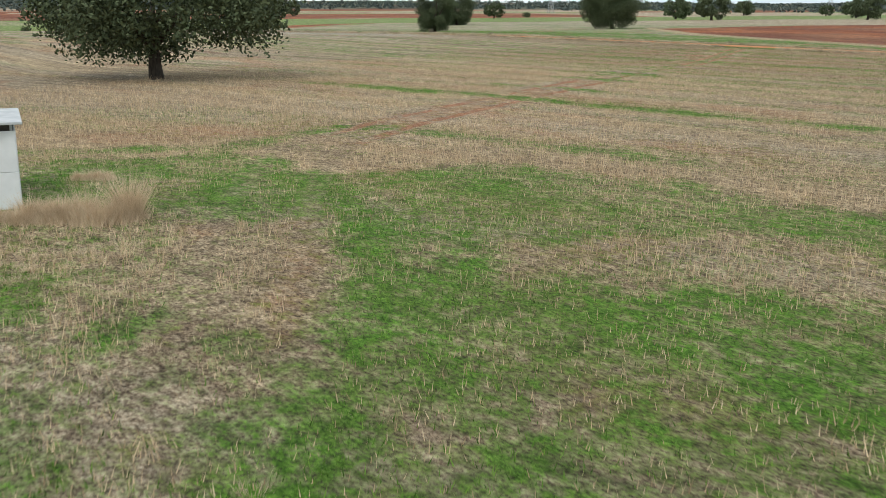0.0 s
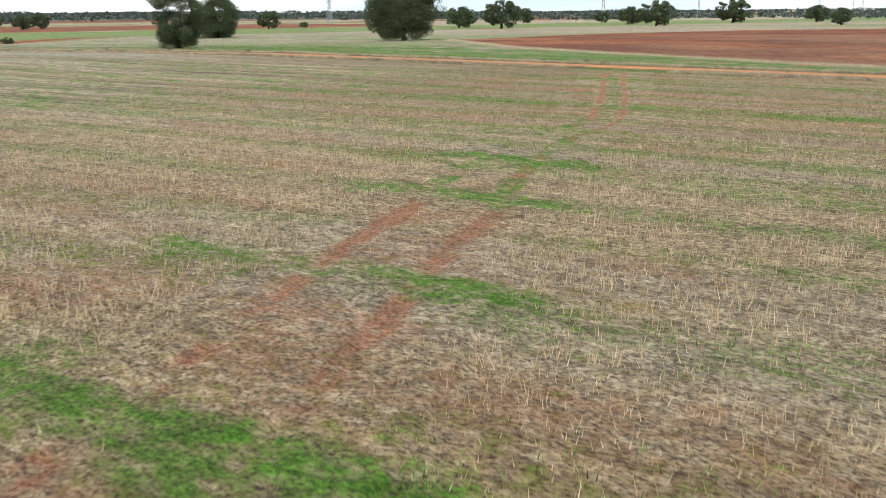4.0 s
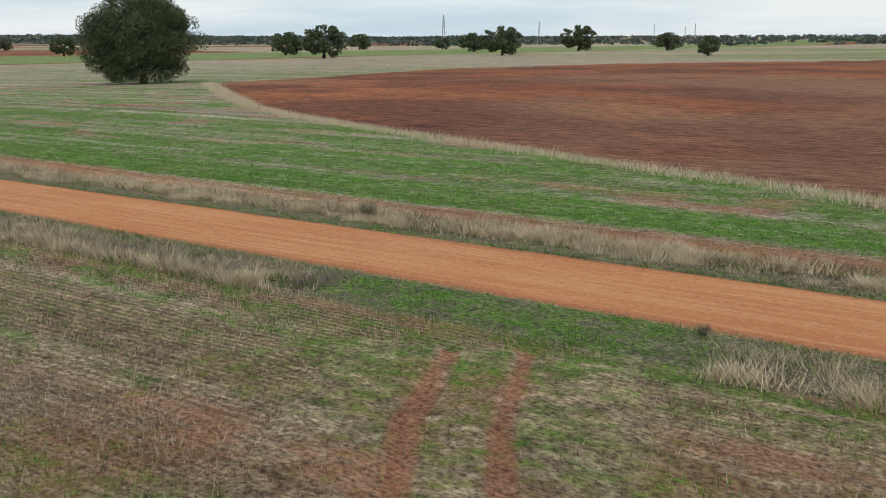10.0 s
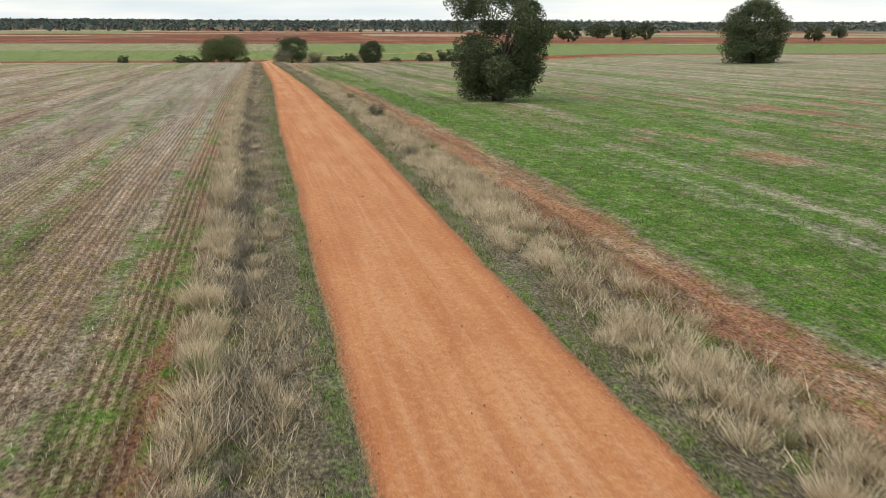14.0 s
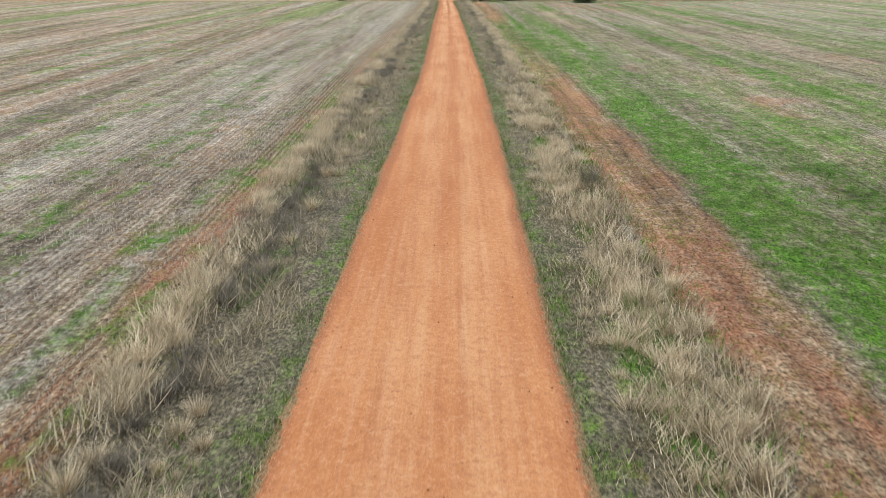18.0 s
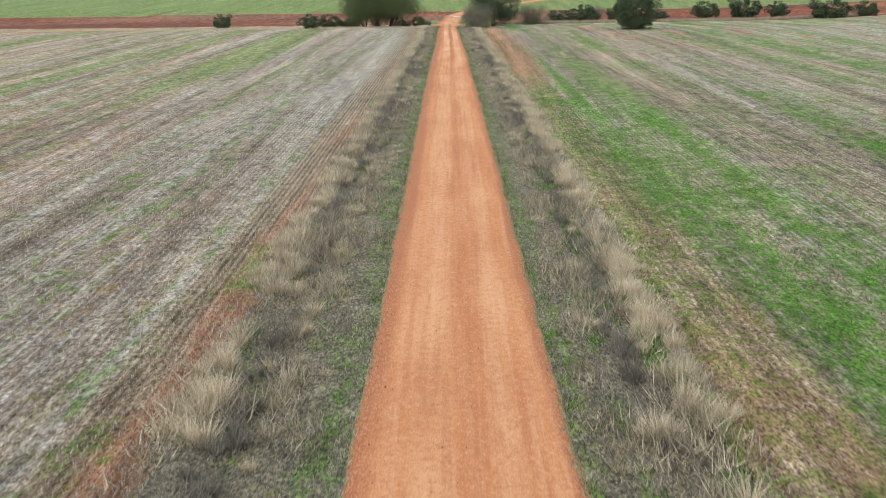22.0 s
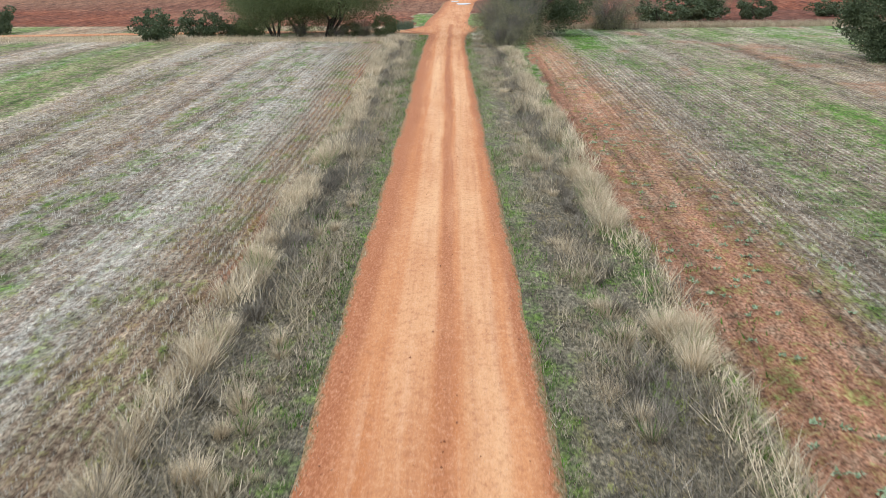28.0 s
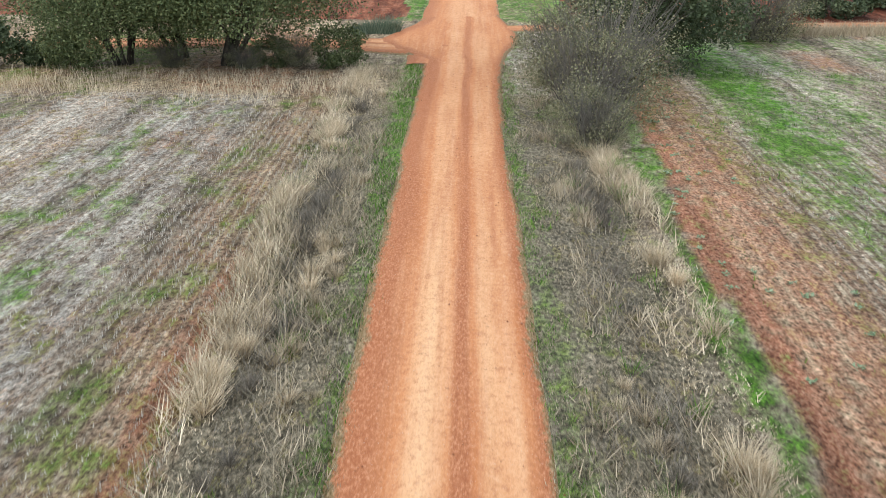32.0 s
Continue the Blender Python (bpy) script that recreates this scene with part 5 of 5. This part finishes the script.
def make_tree(name, label, category, seed, height, radius, trunk_h, trunk_r, clumps, leaves, leaf, mat, skirt=0.25, stems=1, top=1.0, gaps=-0.22):
    """A tapered trunk that forks into limbs, and a ragged crown of leaf clumps with gaps."""
    r = random.Random(seed)
    root = new(name)
    tagged(root, label, category)
    heads = []
    for s in range(stems):
        sx, sy = (0, 0) if stems == 1 else (r.uniform(-0.6, 0.6), r.uniform(-0.4, 0.4))
        lean = (r.uniform(-0.06, 0.06) + sx * 0.9, r.uniform(-0.06, 0.06) + sy * 0.9)
        path = [(sx, sy, -0.3), (sx, sy, 0.1), (sx + lean[0] * trunk_h * 0.6, sy + lean[1] * trunk_h * 0.6, trunk_h * 0.6), (sx + lean[0] * trunk_h, sy + lean[1] * trunk_h, trunk_h)]
        rr_ = trunk_r / stems ** 0.5
        verts, faces = [], []
        tube(verts, faces, path, [rr_ * 1.5, rr_ * 1.15, rr_ * 0.9, rr_ * 0.85], 9)
        heads.append((path[-1], rr_))
        mesh_part("trunk" if stems == 1 else "stem", mesh_from("trunk", [tuple(v) for v in verts], faces, M_BARK, True), root)
    tips = []
    for (hx, hy, hz), rr_ in heads:
        nl = max(3, 6 // stems)
        for k in range(nl):
            w = math.tau * (k + r.uniform(-0.3, 0.3)) / nl
            out = radius * r.uniform(0.45, 0.75)
            up = (height - trunk_h) * r.uniform(0.25, 0.75)
            mid = (hx + math.cos(w) * out * 0.45, hy + math.sin(w) * out * 0.45, hz + up * 0.55)
            end = (hx + math.cos(w) * out, hy + math.sin(w) * out, hz + up)
            v2, f2 = [], []
            tube(v2, f2, [(hx, hy, hz - 0.15), mid, end], [rr_ * 0.55, rr_ * 0.34, rr_ * 0.08], 6)
            mesh_part("limb", mesh_from("limb", [tuple(v) for v in v2], f2, M_BARK, True), root)
            tips.append(end)
    centres, sizes = [], []
    tries = 0
    while len(centres) < clumps and tries < 5000:
        tries += 1
        w, q = r.uniform(0, math.tau), r.uniform(-1, 1)
        rad = r.uniform(0.35, 0.92) ** 0.5
        zc = trunk_h * (1 - skirt) + (height - trunk_h * (1 - skirt)) * (0.5 + 0.5 * q * rad * 0.96)
        lobes = 1 + 0.17 * math.sin(2 * w + seed) + 0.12 * math.sin(5 * w + seed * 2.3)
        belly = (1 - abs(q) ** 2.4) ** 0.5 if q > 0 else max((1 - abs(q) ** 3.2) ** 0.5, 0.62 if skirt > 0.7 else 0.0)
        rx = radius * rad * belly * lobes * (top if q > 0 else 1)
        if skirt > 0.9 and len(centres) % 4 == 0:
            zc = height * r.uniform(0.05, 0.32)
            rx = radius * r.uniform(0.2, 0.72)
        c = (math.cos(w) * rx, math.sin(w) * rx, zc)
        if noise.noise(Vector(c) * (1.6 / radius) + Vector((seed * 3.7, 0, 0))) < gaps:
            continue
        centres.append(c)
        sizes.append(radius * r.uniform(0.15, 0.32))
    v, f = leaf_cloud(centres, sizes, leaves, leaf, seed + 5)
    mesh_part("crown", mesh_from("crown", v, f, mat), root)
    return root


def place(proto, x, y, size, turn, label="", wide=1.0, sink=0.05):
    m = Matrix.Translation((x, y, gz(x, y) - sink)) @ Matrix.Rotation(turn, 4, "Z") @ Matrix.Diagonal((size * wide, size * wide, size, 1))
    ob = copy_thing(proto, m)
    if label:
        tagged(ob, label)
    return ob


def sow(proto, spots, first=True):
    """Put the first of a kind at the first spot and copies at the rest."""
    for i, (x, y, size, turn, *rest) in enumerate(spots):
        wide = rest[0] if rest else 1.0
        if i == 0:
            proto.matrix_basis = Matrix.Translation((x, y, gz(x, y) - 0.05)) @ Matrix.Rotation(turn, 4, "Z") @ Matrix.Diagonal((size * wide, size * wide, size, 1))
        else:
            ob = copy_thing(proto, Matrix.Identity(4))
            ob.matrix_basis = Matrix.Translation((x, y, gz(x, y) - 0.05)) @ Matrix.Rotation(turn, 4, "Z") @ Matrix.Diagonal((size * wide, size * wide, size, 1))


# named trees near the way
yard_oak = make_tree("oak_tree", "broad dark holm oak with a thick trunk and drooping boughs", "tree", 3, 12.0, 10.0, 2.9, 0.6, 190, 36000, 0.19, M_LEAF, 0.3)
sow(yard_oak, [(-96.6, -59.7, 0.93, 0.4)])
edge_oak = make_tree("oak_tree", "dense holm oak standing where the ploughed land begins", "tree", 5, 10.5, 6.2, 1.6, 0.5, 260, 110000, 0.11, M_LEAF, 0.9, gaps=-0.36)
sow(edge_oak, [(82, 76, 1.38, 1.0, 0.86)])
road_oak = make_tree("oak_tree", "tall ragged holm oak with a bushy skirt beside the road", "tree", 9, 11.0, 4.3, 1.3, 0.45, 170, 90000, 0.085, M_LEAF, 0.95, top=1.28, gaps=-0.8)
sow(road_oak, [(18.6, 73.2, 1.12, 2.0)])
wide_oak = make_tree("oak_tree", "round holm oak alone in the stubble field", "tree", 12, 9.2, 5.0, 1.6, 0.45, 180, 60000, 0.11, M_LEAF, 0.95, gaps=-0.42)
sow(wide_oak, [(104, 187, 1.5, 0.3), (26.8, 246, 0.62, 1.2)])
junction_elm = make_tree("elm_tree", "loose leafy elm with several stems beside the junction", "tree", 15, 8.2, 5.4, 1.5, 0.28, 240, 72000, 0.06, M_LEAF2, 0.85, 6)
sow(junction_elm, [(-10.6, 267.4, 0.95, 0.3), (-14.2, 266.9, 0.8, 2.2), (-12.3, 269.3, 0.72, 4.0)])
junction_oak = make_tree("oak_tree", "dark round oak beside the junction", "tree", 18, 7.5, 4.2, 1.4, 0.34, 120, 52000, 0.068, M_LEAF, 0.8)
sow(junction_oak, [(6.9, 269, 1.05, 0.9)])

shrub = make_tree("shrub", "grey-green thorny shrub in the verge", "shrub", 21, 2.6, 1.6, 0.3, 0.05, 95, 11000, 0.027, M_LEAF3, 1.0, 6)
mesh_part("twig_spray", twig_spray(41, 2.6, 1.7, 230), shrub, "bare grey twigs")
sow(shrub, [(3.7, 258.5, 1.2, 0.2, 1.1), (4.6, 262, 1.45, 2.0, 1.1), (3.3, 264.5, 1.1, 1.0), (3.6, 255.5, 0.7, 0.9, 1.2), (4.9, 54, 0.45, 1.5), (3.6, 29, 0.26, 0.4), (5.2, 76.8, 0.28, 2.2), (4.2, -33.8, 0.24, 1.2), (-2.95, -49, 0.11, 2.9), (-7.4, 267.5, 0.5, 2.5, 1.3), (-9.2, 266.7, 0.35, 1.1, 1.5), (-12.3, 266.8, 0.4, 0.7, 1.4), (13.8, 275.9, 1.3, 1.1, 1.3), (19, 286, 0.8, 0.3, 1.4), (27, 293.5, 1.1, 1.9, 1.2)])
bush = make_tree("bush", "low round dark green bush at the field edge", "bush", 24, 3.0, 2.2, 0.3, 0.1, 60, 5200, 0.115, M_LEAF, 1.0, 2)
sow(bush, [(-39, 271, 0.8, 0.1), (-23, 263, 0.8, 1.0), (-20, 266, 0.75, 2.0), (-17.5, 267, 0.5, 2.8), (24.6, 289, 1.0, 0.5, 1.3), (31, 291, 0.8, 2.1), (50, 300, 1.1, 1.4), (57, 298, 1.4, 2.6, 1.1),
           (63, 297, 1.0, 0.4), (68, 283, 1.25, 2.0, 1.2), (75, 284, 0.9, 1.0), (40, 296, 0.6, 0.6, 1.4), (20, 284, 0.75, 2.0, 1.3)])

soft_bush = make_tree("bush", "feathery green bush at the foot of the elms", "bush", 27, 1.9, 1.3, 0.25, 0.05, 70, 7000, 0.05, M_LEAF2, 1.0, 3)
sow(soft_bush, [(-5.6, 267.5, 0.9, 0.7), (-8.3, 267.6, 0.6, 1.9, 1.3), (-16.4, 266.6, 0.8, 2.6, 1.2)])

# reeds, puddles and bare ground at the junction
def reed_clump(x, y, rad, h, cnt):
    root = tagged(new("reeds"), "blue-green reed clump at the junction", "reeds")
    root.matrix_basis = Matrix.Translation((x, y, gz(x, y)))
    a = rng.uniform(0, math.tau, cnt)
    q = rad * np.sqrt(rng.random(cnt))
    bx, by, hh = np.cos(a) * q * 1.5, np.sin(a) * q, h * rng.uniform(0.6, 1.1, cnt)
    lx, ly = rng.normal(0.1, 0.4, cnt) * hh, rng.normal(0, 0.4, cnt) * hh
    v = np.empty((cnt, 3, 3), np.float32)
    v[:, 0] = np.stack([bx - 0.015, by, bx * 0 - 0.05], -1)
    v[:, 1] = np.stack([bx + 0.015, by, bx * 0 - 0.05], -1)
    v[:, 2] = np.stack([bx + lx, by + ly, hh], -1)
    mesh_part("blade_tuft", mesh_from("blade_tuft", v.reshape(-1, 3), np.arange(cnt * 3).reshape(-1, 3), M_REED), root)


reed_clump(-4.5, 276.4, 0.55, 0.85, 420)
reed_clump(-5.6, 276.0, 0.4, 0.6, 260)


def puddle(x, y, rx, ry_, seed):
    bm = bmesh.new()
    ring = [bm.verts.new((x + math.cos(w) * rx * (1 + 0.25 * math.sin(3 * w + seed)), y + math.sin(w) * ry_ * (1 + 0.2 * math.sin(2 * w + seed)), gz(x, y) + 0.075)) for w in np.linspace(0, math.tau, 22)[:-1]]
    face = bm.faces.new(ring)
    made = bmesh.ops.extrude_face_region(bm, geom=[face])["geom"]
    bmesh.ops.translate(bm, verts=[g for g in made if isinstance(g, bmesh.types.BMVert)], vec=(0, 0, -0.05))
    me = bpy.data.meshes.new("puddle")
    bm.to_mesh(me)
    bm.free()
    me.materials.append(M_MUD)
    tagged(new("puddle", me), "shallow muddy puddle on the clay road", "puddle")


puddle(0.9, 318, 0.9, 1.6, 1)
puddle(-0.2, 322, 0.5, 1.2, 2)

# oaks over the far fields
far_oak = make_tree("oak_tree", "dark holm oak far out in the fields", "tree", 31, 8.0, 4.6, 1.4, 0.4, 60, 3600, 0.34, M_LEAF, 0.75)
far_oak2 = make_tree("oak_tree", "rounded holm oak far out in the fields", "tree", 34, 7.0, 5.0, 1.2, 0.4, 55, 3400, 0.34, M_LEAF, 0.9)
sow(far_oak, [(303, 234, 1.75, 0.5), (385, 195, 1.7, 1.0), (716, 326, 2.6, 1.0), (870, 569, 1.6, 0.4), (372, 90, 1.0, 2.0), (213, 664, 1.6, 1), (313, 772, 1.7, 0.2), (427, 708, 1.6, 2), (405, 566, 1.7, 0.9)])
sow(far_oak2, [(526, 470, 2.4, 0.5), (816, 639, 2.4, 1.0), (777, 468, 2.5, 2.0), (616, 208, 1.7, 1.3), (296, 841, 1.9, 0.2), (283, 741, 1.7, 2.2), (559, 887, 1.5, 1.9), (469, 602, 0.7, 0.3)])

# ---- belt of far woods ----
r = np.random.default_rng(77)
n = 12000
ang = r.uniform(-0.6, 2.6, n)
dist = 1500 + 1800 * r.uniform(0, 1, n) ** 0.8
wooded = vnoise(ang * 9, dist / 260, 5) + 0.35 * (dist > 2000) > 0.42
ang, dist = ang[wooded], dist[wooded]
bx, by = np.sin(ang) * dist, np.cos(ang) * dist
bz = ground_z(bx, by) + step(1500, 4000, dist) * (8 + 26 * fbm(bx / 900, by / 900, 121))
size = r.uniform(3.5, 7.0, len(bx))
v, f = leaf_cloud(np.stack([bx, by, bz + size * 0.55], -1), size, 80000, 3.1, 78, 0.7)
tagged(new("far_woods", mesh_from("far_woods", v, f, M_HAZY_WOODS)), "dark belt of holm oak woods along the horizon, haze put into its colour", "woods", kind="stuff")


# ---- the white shed by the yard ----
def box(bm, x0, x1, y0, y1, z0, z1, bevel=0.0):
    m = Matrix.Translation(((x0 + x1) / 2, (y0 + y1) / 2, (z0 + z1) / 2)) @ Matrix.Diagonal((x1 - x0, y1 - y0, z1 - z0, 1))
    made = bmesh.ops.create_cube(bm, size=1, matrix=m)["verts"]
    if bevel:
        edges = list({e for v in made for e in v.link_edges})
        bmesh.ops.bevel(bm, geom=edges, offset=bevel, segments=1, affect="EDGES")


def boxed(name, dims, material, parent, label="", bevel=0.01):
    bm = bmesh.new()
    box(bm, *dims, bevel)
    return part(name, bm, material, parent, label)


shed = tagged(new("shed"), "white panelled farm shed with a flat grey roof", "shed")
shed.matrix_basis = Matrix.Translation((-117.45, -110.55, gz(-117.6, -110.4))) @ Matrix.Rotation(radians(170), 4, "Z")
for k in range(4):
    for z0, z1 in ((-0.1, 1.12), (1.13, 2.36)):
        boxed("panel", (0.02 + k * 1.5, 1.49 + k * 1.5, -0.06, 0.0, z0, z1), M_WHITE, shed)
        boxed("panel", (0.02 + k * 1.5, 1.49 + k * 1.5, -4.0, -3.94, z0, z1), M_WHITE, shed)
for k in range(3):
    boxed("end_panel", (0.0, 0.06, -3.93 + k * 1.29, -2.66 + k * 1.29, -0.1, 2.36), M_WHITE, shed)
    boxed("end_panel", (5.96, 6.02, -3.93 + k * 1.29, -2.66 + k * 1.29, -0.1, 2.36), M_WHITE, shed)
# a solid dark block stands for the shade inside the open band
boxed("eaves_gap_shade", (0.05, 5.98, -3.95, -0.05, 2.36, 2.56), M_DARK, shed, "dark block for the shade in the open band under the roof")
boxed("roof", (-0.2, 6.2, -4.2, 0.22, 2.56, 2.64), M_ROOF, shed)
for k in range(5):
    boxed("post", (0.08 + k * 1.45, 0.16 + k * 1.45, -0.05, 0.0, 2.36, 2.56), M_STEEL, shed)

# tan weeds by the shed: a few mounds grown together
mound = []


def weed_clump(cx, cy, rad, height, count):
    a = rng.uniform(0, math.tau, count)
    q = rad * np.abs(rng.normal(0, 0.5, count))
    px, py = cx + np.cos(a) * q * 1.15, cy + np.sin(a) * q
    hh = height * np.exp(-(q / rad) ** 2 * 1.6) * (0.25 + 1.4 * fbm(px / 0.35, py / 0.35, 151) ** 1.5) + 0.10
    mound.append((px, py, hh))


for k in range(16):
    f = k / 15
    weed_clump(-118.6 + 3.5 * f + rng.normal(0, 0.18), -112.4 - 1.5 * f + rng.normal(0, 0.3), 0.55, 0.5 + 0.65 * f ** 1.5 + 0.12 * (k % 3), 900)
px, py, hh = (np.concatenate(q) for q in zip(*mound))
blades("dry_weeds", px, py, hh, 0.016, 0.9, M_TAN, "ragged mound of tall tan weeds beside the shed")
mound.clear()
for k in range(4):
    weed_clump(-114.7 + 0.28 * k, -106.1 - 0.2 * k, 0.4, 0.4, 500)
px, py, hh = (np.concatenate(q) for q in zip(*mound))
blades("dry_weeds", px, py, hh, 0.016, 0.9, M_TAN, "small tuft of tan weeds in the yard")
# tan grass in loose tufts over the near side of the yard
n = 300
tx_ = rng.uniform(-126, -112.5, n)
ty_ = rng.uniform(-137, -117, n)
keep = (fbm(tx_ / 2.4, ty_ / 2.4, 153) > 0.5) & ~inside(YARD_WORN, tx_, ty_) & ~inside(YARD_GREEN, tx_, ty_)
tx_, ty_ = tx_[keep], ty_[keep]
n = len(tx_)
th_ = rng.uniform(0.18, 0.42, n)
tussocks("yard_tufts", np.ones(n, bool), 110, M_TAN, "loose tufts of tall tan grass in the yard")

# ---- pylons ----
def strut(bm, a, b, w):
    a, b = Vector(a), Vector(b)
    d = (b - a)
    m = Matrix.Translation((a + b) / 2) @ d.to_track_quat("Z", "Y").to_matrix().to_4x4() @ Matrix.Diagonal((w, w, d.length, 1))
    bmesh.ops.create_cube(bm, size=1, matrix=m)


def make_pylon():
    root = tagged(new("pylon"), "grey lattice power pylon on the far plain", "pylon")
    levels = [(0, 3.4), (9, 2.5), (17, 1.8), (24, 1.2), (30, 0.9), (36, 0.7), (42, 0.15)]
    for sx, sy in ((1, 1), (1, -1), (-1, 1), (-1, -1)):
        bm = bmesh.new()
        for (z0, r0), (z1, r1) in zip(levels, levels[1:]):
            strut(bm, (sx * r0, sy * r0, z0), (sx * r1, sy * r1, z1), 0.34)
        part("leg", bm, M_STEEL, root)
    for (z0, r0), (z1, r1) in zip(levels, levels[1:]):
        bm = bmesh.new()
        for k in (1, -1):
            strut(bm, (-r0, k * r0, z0), (r1, k * r1, z1), 0.2)
            strut(bm, (r0, k * r0, z0), (-r1, k * r1, z1), 0.2)
            strut(bm, (k * r0, -r0, z0), (k * r1, r1, z1), 0.2)
        part("bracing", bm, M_STEEL, root)
    for z, w in ((27, 6.5), (32, 8.0), (37, 5.5)):
        bm = bmesh.new()
        strut(bm, (-w, 0, z), (w, 0, z), 0.42)
        strut(bm, (-w, 0, z), (0, 0, z + 2.2), 0.22)
        strut(bm, (w, 0, z), (0, 0, z + 2.2), 0.22)
        part("crossarm", bm, M_STEEL, root)
        for k in (1, -1):
            bm = bmesh.new()
            strut(bm, (k * w, 0, z), (k * w, 0, z - 2.4), 0.28)
            part("insulator", bm, M_DARK, root)
    return root


pylon = make_pylon()
sow(pylon, [(1073, 709, 1.0, 0.4), (1619, 875, 1.0, 0.4), (745, 897, 1.0, 0.4), (2079, 846, 1.0, 0.4), (2476, 932, 1.0, 0.4), (2052, 742, 1.0, 0.4)])
